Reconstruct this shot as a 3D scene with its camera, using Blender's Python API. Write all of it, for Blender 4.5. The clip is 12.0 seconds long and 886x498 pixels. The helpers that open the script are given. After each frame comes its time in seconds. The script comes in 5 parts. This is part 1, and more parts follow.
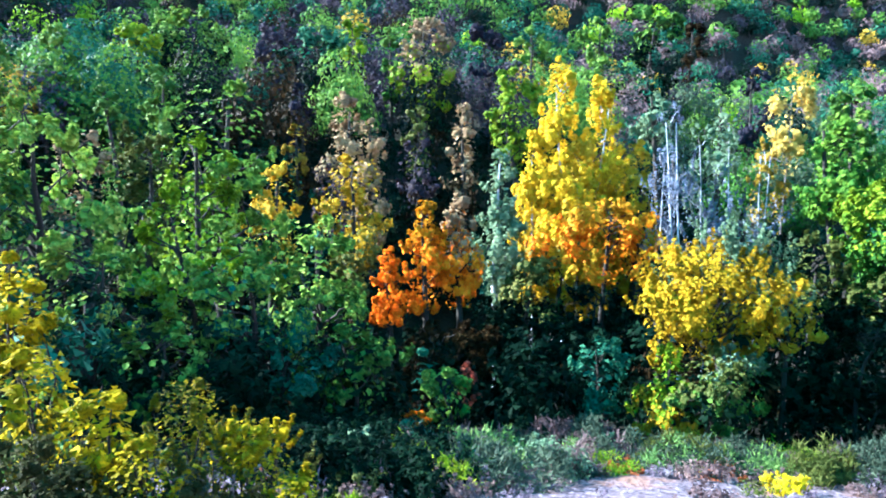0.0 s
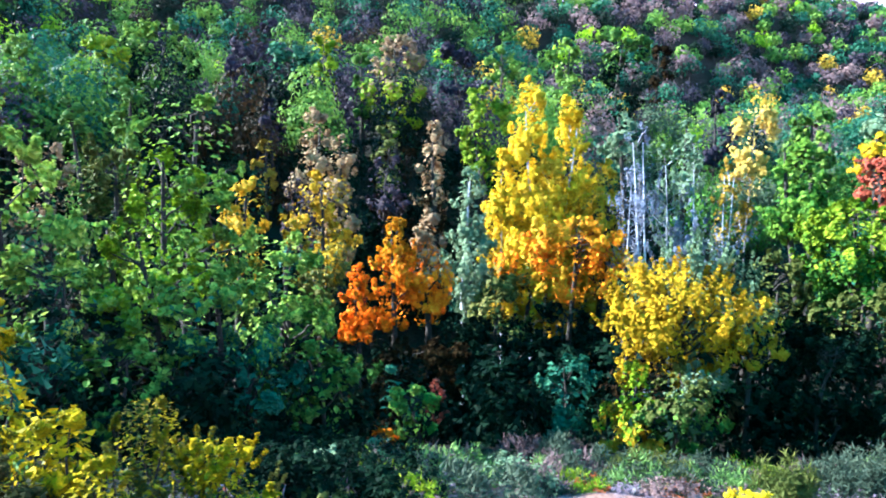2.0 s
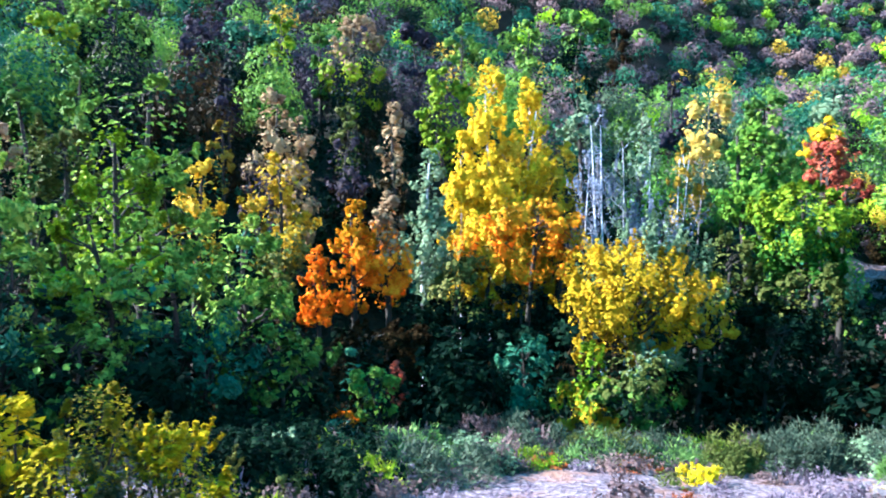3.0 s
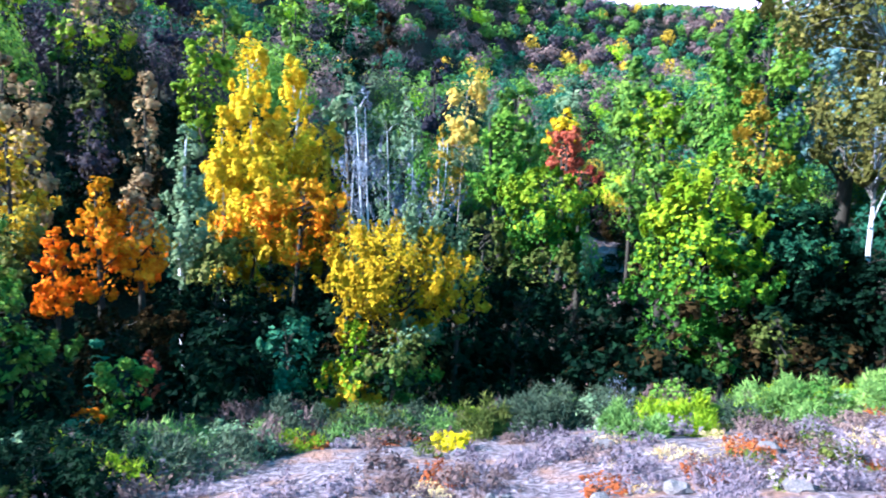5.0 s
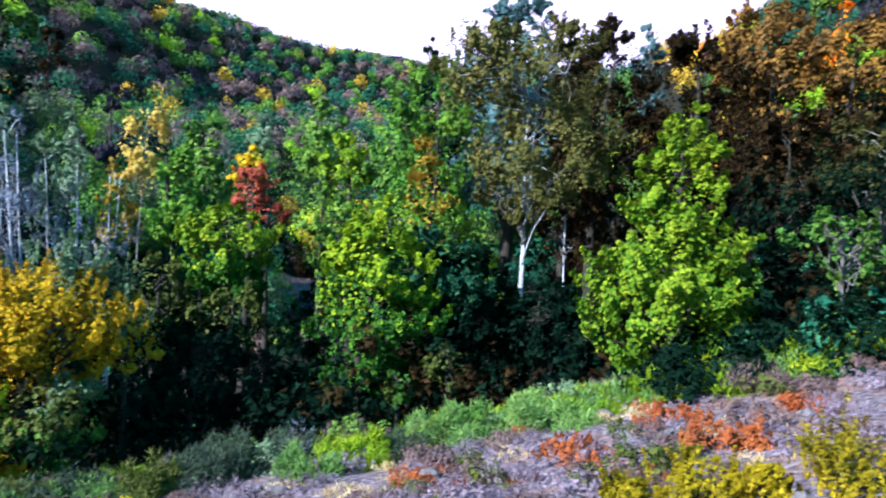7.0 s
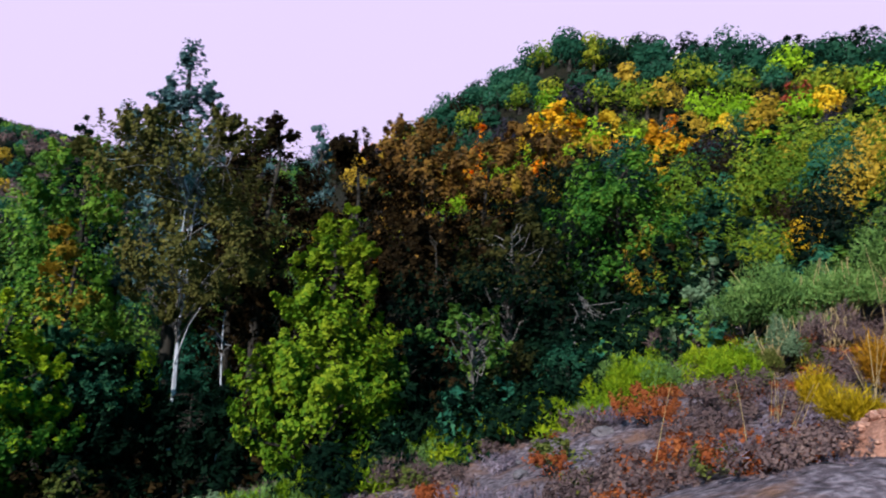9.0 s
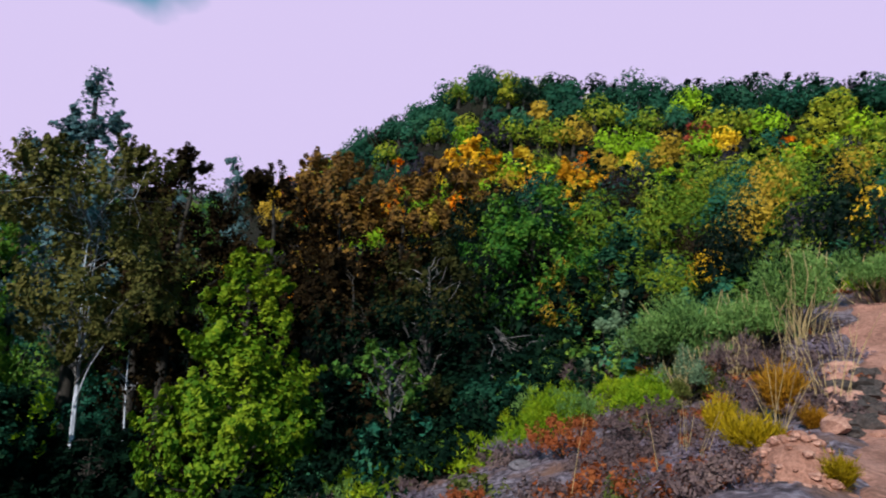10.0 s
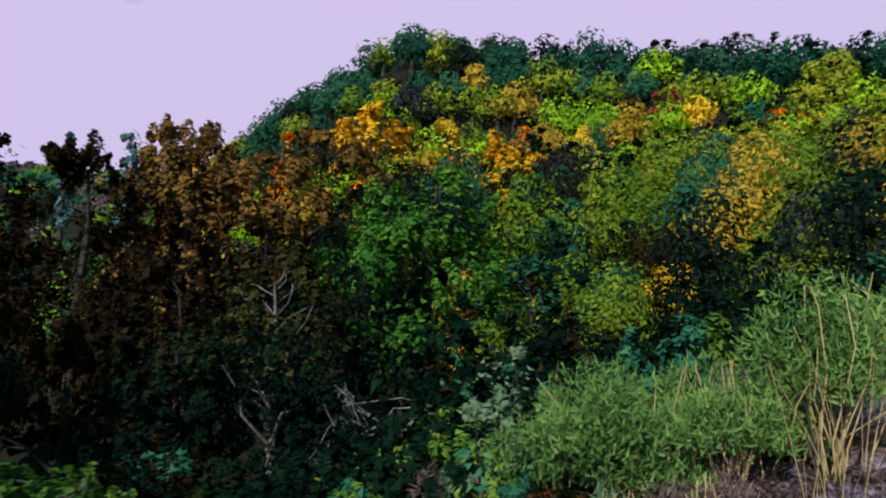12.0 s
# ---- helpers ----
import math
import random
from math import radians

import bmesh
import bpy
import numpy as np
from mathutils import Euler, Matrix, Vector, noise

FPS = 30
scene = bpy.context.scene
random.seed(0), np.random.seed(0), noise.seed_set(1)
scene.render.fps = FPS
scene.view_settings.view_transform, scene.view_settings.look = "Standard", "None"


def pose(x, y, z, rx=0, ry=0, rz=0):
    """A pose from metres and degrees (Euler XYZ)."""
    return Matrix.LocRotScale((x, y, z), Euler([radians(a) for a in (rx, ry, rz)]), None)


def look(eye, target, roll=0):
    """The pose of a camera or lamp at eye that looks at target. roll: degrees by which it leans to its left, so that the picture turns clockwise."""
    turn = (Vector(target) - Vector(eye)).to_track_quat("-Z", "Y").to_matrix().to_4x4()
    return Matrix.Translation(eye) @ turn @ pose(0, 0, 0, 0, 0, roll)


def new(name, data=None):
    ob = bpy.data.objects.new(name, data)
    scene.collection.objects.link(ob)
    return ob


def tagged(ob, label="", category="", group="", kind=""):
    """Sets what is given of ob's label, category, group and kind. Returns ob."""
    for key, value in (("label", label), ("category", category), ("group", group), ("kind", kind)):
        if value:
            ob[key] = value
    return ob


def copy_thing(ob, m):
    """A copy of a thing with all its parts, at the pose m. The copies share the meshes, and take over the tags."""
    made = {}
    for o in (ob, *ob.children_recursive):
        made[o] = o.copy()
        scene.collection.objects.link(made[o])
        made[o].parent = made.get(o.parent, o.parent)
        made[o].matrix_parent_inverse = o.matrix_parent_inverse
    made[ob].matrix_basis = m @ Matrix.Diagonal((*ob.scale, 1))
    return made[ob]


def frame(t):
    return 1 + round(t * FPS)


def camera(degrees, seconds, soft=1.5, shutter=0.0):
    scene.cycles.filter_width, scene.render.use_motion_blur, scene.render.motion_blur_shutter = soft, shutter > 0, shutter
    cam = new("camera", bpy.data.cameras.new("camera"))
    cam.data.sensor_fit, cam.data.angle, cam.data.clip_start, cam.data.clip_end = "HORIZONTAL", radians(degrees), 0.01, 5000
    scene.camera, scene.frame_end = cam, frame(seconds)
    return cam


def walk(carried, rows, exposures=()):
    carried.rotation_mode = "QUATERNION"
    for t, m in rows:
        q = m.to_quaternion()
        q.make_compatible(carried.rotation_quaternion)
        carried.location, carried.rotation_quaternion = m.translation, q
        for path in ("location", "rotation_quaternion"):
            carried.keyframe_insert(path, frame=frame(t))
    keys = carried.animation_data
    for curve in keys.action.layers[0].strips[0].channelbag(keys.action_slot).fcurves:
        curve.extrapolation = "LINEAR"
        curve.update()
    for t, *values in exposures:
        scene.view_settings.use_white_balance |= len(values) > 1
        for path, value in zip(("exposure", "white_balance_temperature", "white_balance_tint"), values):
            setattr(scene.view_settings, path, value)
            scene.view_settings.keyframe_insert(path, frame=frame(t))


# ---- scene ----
# ---- camera and its way ----
cam = camera(62.9, 12.0, soft=2.0, shutter=0.25)
# seconds; place in metres; pitch, roll and yaw in degrees
ROWS = [
    (0.0, 0.0, 0.0, 1.6, -6.0, -0.0, 0.0),
    (0.5, 0.005, -0.002, 1.599, -6.0, 0.18, -0.41),
    (1.0, 0.003, -0.007, 1.607, -5.43, 0.12, -0.77),
    (1.5, 0.002, -0.015, 1.61, -4.74, -0.02, -1.25),
    (2.0, 0.021, -0.015, 1.614, -4.69, -0.59, -2.32),
    (2.5, 0.04, -0.025, 1.615, -5.22, -0.66, -3.35),
    (4.5, 0.219, -0.091, 1.618, -7.79, -1.61, -17.79),
    (5.0, 0.29, -0.106, 1.643, -7.19, -2.15, -23.2),
    (5.5, 0.37, -0.128, 1.654, -6.57, -2.56, -28.69),
    (6.0, 0.45, -0.169, 1.665, -6.02, -2.52, -35.16),
    (6.5, 0.558, -0.217, 1.717, -5.0, -2.42, -40.66),
    (7.0, 0.795, -0.281, 1.747, -3.22, -3.48, -46.49),
    (7.5, 1.019, -0.44, 1.81, -1.58, -4.04, -53.73),
    (9.5, 1.319, -0.657, 1.939, 7.22, -2.71, -74.89),
    (10.0, 1.345, -0.664, 1.942, 8.41, -2.25, -77.82),
    (10.5, 1.35, -0.576, 1.907, 9.72, -1.25, -81.81),
    (10.75, 1.75, -0.59, 1.98, 9.85, -0.95, -82.1),
    (11.0, 3.5, -0.71, 2.42, 9.51, -0.81, -82.18),
    (11.5, 6.36, -0.93, 3.28, 8.09, -1.26, -82.25),
    (12.0, 9.15, -1.98, 3.73, 7.23, -2.21, -79.66),
]
walk(cam, [(t, pose(x, y, z, 90 + pitch, roll, yaw)) for t, x, y, z, pitch, roll, yaw in ROWS],
     [(0.0, 2.55, 5450, 5), (2.6, 2.51, 5650, 10), (4.5, 2.32, 5650, 10), (6.5, 1.73, 5600, 7), (7.6, 0.98, 6050, 10), (9.4, -0.04, 6450, 9), (10.4, -0.17, 6450, 7), (12.0, -0.24, 6450, 4)])

# ---- world, sun, exposure ----
SUN_AZ, SUN_EL = -79.0, 32.0          # degrees from +y towards +x, and above the horizon
world = bpy.data.worlds.new("sky")
scene.world = world
world.use_nodes = True
wn, wl = world.node_tree.nodes, world.node_tree.links
sky = wn.new("ShaderNodeTexSky")
sky.sky_type = "NISHITA"
sky.sun_disc = False
sky.sun_elevation = radians(SUN_EL)
sky.sun_rotation = radians(SUN_AZ)
bg_sky = wn["Background"]
bg_sky.inputs["Strength"].default_value = 0.09
clear = wn.new("ShaderNodeHueSaturation")
clear.inputs["Hue"].default_value = 0.45
clear.inputs["Saturation"].default_value = 1.7
clear.inputs["Value"].default_value = 1.35
wl.new(sky.outputs["Color"], clear.inputs["Color"])
wl.new(clear.outputs["Color"], bg_sky.inputs["Color"])
# thin bright cloud over most of the sky, with a few blue gaps
bg_cloud = wn.new("ShaderNodeBackground")
bg_cloud.inputs["Color"].default_value = (0.78, 0.65, 1.0, 1)
bg_cloud.inputs["Strength"].default_value = 1.0
wcoord = wn.new("ShaderNodeTexCoord")
wnoise = wn.new("ShaderNodeTexNoise")
wnoise.inputs["Scale"].default_value = 2.0
wnoise.inputs["Detail"].default_value = 5.0
wnoise.inputs["Distortion"].default_value = 0.6
wl.new(wcoord.outputs["Generated"], wnoise.inputs["Vector"])
wsep = wn.new("ShaderNodeSeparateXYZ")
wl.new(wcoord.outputs["Generated"], wsep.inputs[0])
whigh = wn.new("ShaderNodeMapRange")            # the cloud thins out overhead
whigh.inputs["From Min"].default_value = 0.34
whigh.inputs["From Max"].default_value = 0.64
whigh.inputs["To Min"].default_value = 0.10
whigh.inputs["To Max"].default_value = -0.42
wl.new(wsep.outputs["Z"], whigh.inputs["Value"])
wsum = wn.new("ShaderNodeMath")
wl.new(wnoise.outputs["Fac"], wsum.inputs[0])
wl.new(whigh.outputs["Result"], wsum.inputs[1])
wside = wn.new("ShaderNodeVectorMath")          # the cloud lies over the north and east; unseen sunny side cleared to deepen shade
wside.operation = "DOT_PRODUCT"
wside.inputs[1].default_value = (0.80, 0.45, 0.0)
wl.new(wcoord.outputs["Generated"], wside.inputs[0])
wbank = wn.new("ShaderNodeMapRange")
wbank.inputs["From Min"].default_value = -0.5
wbank.inputs["From Max"].default_value = 0.35
wbank.inputs["To Min"].default_value = -0.3
wbank.inputs["To Max"].default_value = 0.08
wl.new(wside.outputs["Value"], wbank.inputs["Value"])
wall_sum = wn.new("ShaderNodeMath")
wl.new(wsum.outputs[0], wall_sum.inputs[0])
wl.new(wbank.outputs["Result"], wall_sum.inputs[1])
wramp = wn.new("ShaderNodeValToRGB")
wramp.color_ramp.elements[0].position = 0.36
wramp.color_ramp.elements[1].position = 0.47
wl.new(wall_sum.outputs[0], wramp.inputs["Fac"])
wmix = wn.new("ShaderNodeMixShader")
wl.new(wramp.outputs["Color"], wmix.inputs["Fac"])
wl.new(bg_sky.outputs["Background"], wmix.inputs[1])
wl.new(bg_cloud.outputs["Background"], wmix.inputs[2])
wl.new(wmix.outputs["Shader"], wn["World Output"].inputs["Surface"])

sun = new("sun", bpy.data.lights.new("sun", "SUN"))
sun.data.energy = 5.0
sun.data.angle = radians(0.6)
sun.data.color = (1.0, 0.95, 0.86)
sa, se = radians(SUN_AZ), radians(SUN_EL)
sun.matrix_world = look((0, 0, 40), (-math.sin(sa) * math.cos(se), -math.cos(sa) * math.cos(se), 40 - math.sin(se)))

rng = np.random.default_rng(7)


# ---- materials ----
def material(name):
    m = bpy.data.materials.new(name)
    m.use_nodes = True
    nodes, links = m.node_tree.nodes, m.node_tree.links
    return m, nodes, links, nodes["Principled BSDF"]


def ramp(nodes, *stops):
    r = nodes.new("ShaderNodeValToRGB")
    els = r.color_ramp.elements
    while len(els) < len(stops):
        els.new(0.5)
    for e, (pos, col) in zip(els, stops):
        e.position = pos
        e.color = (*col, 1)
    return r


LEAF, TONES = {}, {}


def leaf_material(name, dark, mid, light, gloss=0.6, through_light=0.25, vary=0.36, patch=0.9, shine=0.10):
    """Foliage: hue varies from leaf to leaf, from clump to clump and from plant to plant."""
    m, nodes, links, bsdf = material(name)
    geo = nodes.new("ShaderNodeNewGeometry")
    coord = nodes.new("ShaderNodeTexCoord")
    clump = nodes.new("ShaderNodeTexNoise")
    clump.inputs["Scale"].default_value = patch
    clump.inputs["Detail"].default_value = 3.0
    links.new(coord.outputs["Object"], clump.inputs["Vector"])
    info = nodes.new("ShaderNodeObjectInfo")
    a = nodes.new("ShaderNodeMath")
    a.operation = "MULTIPLY_ADD"
    links.new(geo.outputs["Random Per Island"], a.inputs[0])
    a.inputs[1].default_value = vary
    b = nodes.new("ShaderNodeMath")
    b.operation = "MULTIPLY_ADD"
    links.new(clump.outputs["Fac"], b.inputs[0])
    b.inputs[1].default_value = 1.1
    b.inputs[2].default_value = -0.42 + 0.5 * (0.55 - vary)
    links.new(b.outputs[0], a.inputs[2])
    c = nodes.new("ShaderNodeMath")
    c.operation = "MULTIPLY_ADD"
    links.new(info.outputs["Random"], c.inputs[0])
    c.inputs[1].default_value = 0.25
    links.new(a.outputs[0], c.inputs[2])
    r = ramp(nodes, (0.05, dark), (0.5, mid), (0.95, light))
    links.new(c.outputs[0], r.inputs["Fac"])
    links.new(r.outputs["Color"], bsdf.inputs["Base Color"])
    bsdf.inputs["Roughness"].default_value = gloss
    bsdf.inputs["Specular IOR Level"].default_value = shine
    tr = nodes.new("ShaderNodeBsdfTranslucent")
    links.new(r.outputs["Color"], tr.inputs["Color"])
    mix = nodes.new("ShaderNodeMixShader")
    mix.inputs["Fac"].default_value = through_light
    links.new(bsdf.outputs["BSDF"], mix.inputs[1])
    links.new(tr.outputs["BSDF"], mix.inputs[2])
    links.new(mix.outputs["Shader"], nodes["Material Output"].inputs["Surface"])
    LEAF[name] = m
    if vary > 0.25:
        TONES[name] = (dark, mid, light)
    return m


leaf_material("green", (0.014, 0.06, 0.016), (0.066, 0.165, 0.028), (0.25, 0.37, 0.055))
# brighter oak green: sunlight on the near crowns is put into the colour
leaf_material("oak_sunlit", (0.02, 0.08, 0.022), (0.17, 0.32, 0.05), (0.56, 0.66, 0.12))
# dimmed copy of the broom green, with missing sunlight put into the colour
leaf_material("broomshade", (0.014, 0.024, 0.018), (0.042, 0.068, 0.048), (0.11, 0.15, 0.10))
leaf_material("sycamore", (0.016, 0.020, 0.006), (0.070, 0.073, 0.021), (0.19, 0.17, 0.05), shine=0.04)
leaf_material("vivid", (0.006, 0.036, 0.008), (0.038, 0.135, 0.016), (0.19, 0.33, 0.035))
leaf_material("bright", (0.010, 0.045, 0.004), (0.078, 0.175, 0.009), (0.32, 0.40, 0.022))
leaf_material("rust", (0.025, 0.014, 0.007), (0.13, 0.07, 0.022), (0.34, 0.18, 0.03))
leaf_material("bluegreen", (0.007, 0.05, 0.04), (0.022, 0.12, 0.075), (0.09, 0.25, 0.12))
leaf_material("lime", (0.04, 0.11, 0.006), (0.17, 0.29, 0.01), (0.42, 0.48, 0.02))
leaf_material("yellow", (0.30, 0.19, 0.006), (0.70, 0.49, 0.012), (0.92, 0.74, 0.05))
leaf_material("gold", (0.26, 0.15, 0.008), (0.52, 0.34, 0.015), (0.74, 0.54, 0.05))
leaf_material("ochre", (0.13, 0.10, 0.012), (0.30, 0.20, 0.02), (0.46, 0.31, 0.04))
leaf_material("orange", (0.36, 0.085, 0.004), (0.82, 0.23, 0.006), (0.95, 0.42, 0.015))
leaf_material("amber", (0.28, 0.12, 0.006), (0.64, 0.31, 0.01), (0.88, 0.54, 0.02))
leaf_material("red", (0.17, 0.03, 0.022), (0.38, 0.075, 0.05), (0.52, 0.18, 0.09))
leaf_material("tan", (0.14, 0.09, 0.06), (0.30, 0.20, 0.115), (0.46, 0.34, 0.18))
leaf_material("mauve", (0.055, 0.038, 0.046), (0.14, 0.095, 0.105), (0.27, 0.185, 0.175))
# brown dimmed further: the eastern wood's shade is put into the colour
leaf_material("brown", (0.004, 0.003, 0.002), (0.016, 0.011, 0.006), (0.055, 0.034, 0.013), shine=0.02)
leaf_material("olive", (0.03, 0.05, 0.012), (0.085, 0.11, 0.025), (0.19, 0.19, 0.05))
# near-black green: deep shade below and between trees is put into the colour
leaf_material("shade_darkgreen", (0.001, 0.005, 0.004), (0.003, 0.012, 0.008), (0.009, 0.030, 0.015), shine=0.02)
leaf_material("greygreen", (0.07, 0.13, 0.08), (0.15, 0.24, 0.14), (0.28, 0.35, 0.22))
leaf_material("conifer", (0.03, 0.085, 0.10), (0.085, 0.175, 0.20), (0.19, 0.30, 0.34))
# dimmed copy of olive, with the wood's shade put into the colour
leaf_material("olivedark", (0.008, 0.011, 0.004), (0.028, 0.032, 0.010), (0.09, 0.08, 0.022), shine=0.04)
# bare twigs turned navy: blue shade between the crowns is put into the colour
leaf_material("shadetwig", (0.011, 0.012, 0.025), (0.030, 0.028, 0.048), (0.10, 0.078, 0.095), shine=0.03)
leaf_material("summit", (0.004, 0.030, 0.020), (0.016, 0.075, 0.045), (0.06, 0.17, 0.08), shine=0.05)
leaf_material("limeyellow", (0.02, 0.045, 0.003), (0.40, 0.31, 0.003), (0.95, 0.68, 0.006), shine=0.04)
leaf_material("heathgorse", (0.05, 0.055, 0.006), (0.27, 0.21, 0.006), (0.74, 0.55, 0.02))
leaf_material("twigs", (0.06, 0.075, 0.13), (0.15, 0.18, 0.27), (0.28, 0.32, 0.43))
leaf_material("willow", (0.09, 0.085, 0.006), (0.35, 0.235, 0.008), (0.66, 0.44, 0.02), shine=0.05)
leaf_material("broomgold", (0.03, 0.035, 0.014), (0.26, 0.21, 0.004), (0.68, 0.50, 0.006), shine=0.04)
leaf_material("palegold", (0.36, 0.25, 0.05), (0.58, 0.42, 0.09), (0.76, 0.60, 0.20))
leaf_material("heather", (0.075, 0.058, 0.085), (0.20, 0.16, 0.225), (0.35, 0.29, 0.38))
leaf_material("bracken", (0.14, 0.035, 0.015), (0.32, 0.085, 0.03), (0.45, 0.17, 0.06))
leaf_material("broom", (0.038, 0.095, 0.030), (0.135, 0.255, 0.068), (0.31, 0.45, 0.13))
leaf_material("rustgold", (0.13, 0.055, 0.006), (0.34, 0.16, 0.012), (0.55, 0.31, 0.03))
leaf_material("tuft", (0.08, 0.06, 0.003), (0.34, 0.24, 0.006), (0.66, 0.46, 0.02))
leaf_material("gorse", (0.40, 0.34, 0.01), (0.80, 0.66, 0.01), (0.95, 0.82, 0.03))
leaf_material("straw", (0.36, 0.26, 0.12), (0.55, 0.42, 0.22), (0.70, 0.58, 0.35))


for tone in ("green", "bluegreen", "shade_darkgreen", "lime", "ochre", "gold", "mauve", "brown", "orange", "shadetwig", "summit", "greygreen"):
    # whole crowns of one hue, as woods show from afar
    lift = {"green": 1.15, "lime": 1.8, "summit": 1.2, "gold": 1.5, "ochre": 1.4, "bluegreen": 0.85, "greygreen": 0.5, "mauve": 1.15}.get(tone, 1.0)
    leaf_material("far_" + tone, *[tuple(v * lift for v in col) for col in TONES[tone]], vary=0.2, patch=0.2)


leaf_material("far_hill", (0.022, 0.07, 0.006), (0.125, 0.215, 0.018), (0.50, 0.46, 0.035), vary=0.3, patch=0.3)


def bark_material(name, dark, light, scale):
    m, nodes, links, bsdf = material(name)
    coord = nodes.new("ShaderNodeTexCoord")
    stretch = nodes.new("ShaderNodeMapping")
    stretch.inputs["Scale"].default_value = (scale, scale, scale * 0.22)
    links.new(coord.outputs["Object"], stretch.inputs["Vector"])
    n = nodes.new("ShaderNodeTexNoise")
    n.inputs["Scale"].default_value = 1.0
    n.inputs["Detail"].default_value = 6.0
    links.new(stretch.outputs["Vector"], n.inputs["Vector"])
    r = ramp(nodes, (0.35, dark), (0.62, light))
    links.new(n.outputs["Fac"], r.inputs["Fac"])
    links.new(r.outputs["Color"], bsdf.inputs["Base Color"])
    bsdf.inputs["Roughness"].default_value = 0.85
    bump = nodes.new("ShaderNodeBump")
    bump.inputs["Strength"].default_value = 0.5
    bump.inputs["Distance"].default_value = 0.03
    links.new(n.outputs["Fac"], bump.inputs["Height"])
    links.new(bump.outputs["Normal"], bsdf.inputs["Normal"])
    return m


BARK = bark_material("bark", (0.008, 0.007, 0.006), (0.032, 0.027, 0.024), 9)
GREY_BARK = bark_material("grey_bark", (0.06, 0.055, 0.06), (0.19, 0.18, 0.19), 8)
WHITE_BARK = bark_material("white_bark", (0.20, 0.22, 0.29), (0.60, 0.64, 0.78), 5)


def ground_material(name, fine_stops, patch_colour, patch_from):
    """Soil at three scales: grain, gravel and patches."""
    m, nodes, links, bsdf = material(name)
    geo = nodes.new("ShaderNodeNewGeometry")
    fine, patch = nodes.new("ShaderNodeTexNoise"), nodes.new("ShaderNodeTexNoise")
    for n, s, d in ((fine, 9.0, 6), (patch, 1.3, 6)):
        n.inputs["Scale"].default_value, n.inputs["Detail"].default_value = s, d
        links.new(geo.outputs["Position"], n.inputs["Vector"])
    soil = ramp(nodes, *fine_stops)
    links.new(fine.outputs["Fac"], soil.inputs["Fac"])
    warm = nodes.new("ShaderNodeMixRGB")
    warm.inputs["Color2"].default_value = (*patch_colour, 1)
    wr = ramp(nodes, (patch_from, (0, 0, 0)), (patch_from + 0.16, (0.8, 0.8, 0.8)))
    links.new(patch.outputs["Fac"], wr.inputs["Fac"])
    links.new(wr.outputs["Color"], warm.inputs["Fac"])
    links.new(soil.outputs["Color"], warm.inputs["Color1"])
    links.new(warm.outputs["Color"], bsdf.inputs["Base Color"])
    bsdf.inputs["Roughness"].default_value = 0.95
    bsdf.inputs["Specular IOR Level"].default_value = 0.2
    bump = nodes.new("ShaderNodeBump")
    bump.inputs["Strength"].default_value = 0.9
    bump.inputs["Distance"].default_value = 0.1
    links.new(fine.outputs["Fac"], bump.inputs["Height"])
    links.new(bump.outputs["Normal"], bsdf.inputs["Normal"])
    return m


def stone_material(name, dark, light, scale):
    m, nodes, links, bsdf = material(name)
    geo = nodes.new("ShaderNodeNewGeometry")
    n, v = nodes.new("ShaderNodeTexNoise"), nodes.new("ShaderNodeTexNoise")
    n.inputs["Scale"].default_value, n.inputs["Detail"].default_value = scale, 8
    v.inputs["Scale"].default_value, v.inputs["Detail"].default_value = scale * 0.12, 4
    links.new(geo.outputs["Position"], n.inputs["Vector"])
    links.new(geo.outputs["Position"], v.inputs["Vector"])
    add = nodes.new("ShaderNodeMath")
    links.new(n.outputs["Fac"], add.inputs[0])
    links.new(v.outputs["Fac"], add.inputs[1])
    half = nodes.new("ShaderNodeMath")
    half.operation = "MULTIPLY"
    half.inputs[1].default_value = 0.5
    links.new(add.outputs[0], half.inputs[0])
    grit = nodes.new("ShaderNodeTexVoronoi")
    grit.inputs["Scale"].default_value = scale * 2.2
    links.new(geo.outputs["Position"], grit.inputs["Vector"])
    speck = nodes.new("ShaderNodeMath")
    speck.operation = "MULTIPLY_ADD"
    links.new(grit.outputs["Distance"], speck.inputs[0])
    speck.inputs[1].default_value = -0.22
    links.new(half.outputs[0], speck.inputs[2])
    r = ramp(nodes, (0.26, dark), (0.56, light))
    links.new(speck.outputs[0], r.inputs["Fac"])
    links.new(r.outputs["Color"], bsdf.inputs["Base Color"])
    bsdf.inputs["Roughness"].default_value = 0.92
    bump = nodes.new("ShaderNodeBump")
    bump.inputs["Strength"].default_value = 0.8
    bump.inputs["Distance"].default_value = 0.04
    links.new(speck.outputs[0], bump.inputs["Height"])
    links.new(bump.outputs["Normal"], bsdf.inputs["Normal"])
    return m


GROUND = ground_material("heath_soil", ((0.30, (0.036, 0.028, 0.036)), (0.50, (0.125, 0.098, 0.13)), (0.66, (0.27, 0.23, 0.29))), (0.21, 0.11, 0.08), 0.50)
# leaf litter made near black: the wood's shade is put into its colour
SHADE_LITTER = ground_material("shade_litter", ((0.35, (0.004, 0.004, 0.003)), (0.6, (0.011, 0.011, 0.006)), (0.75, (0.024, 0.017, 0.008))), (0.008, 0.015, 0.006), 0.52)
TRACK = stone_material("red_earth", (0.19, 0.085, 0.066), (0.48, 0.24, 0.195), 9)
STONE = stone_material("pale_stone", (0.07, 0.065, 0.08), (0.18, 0.165, 0.20), 20)
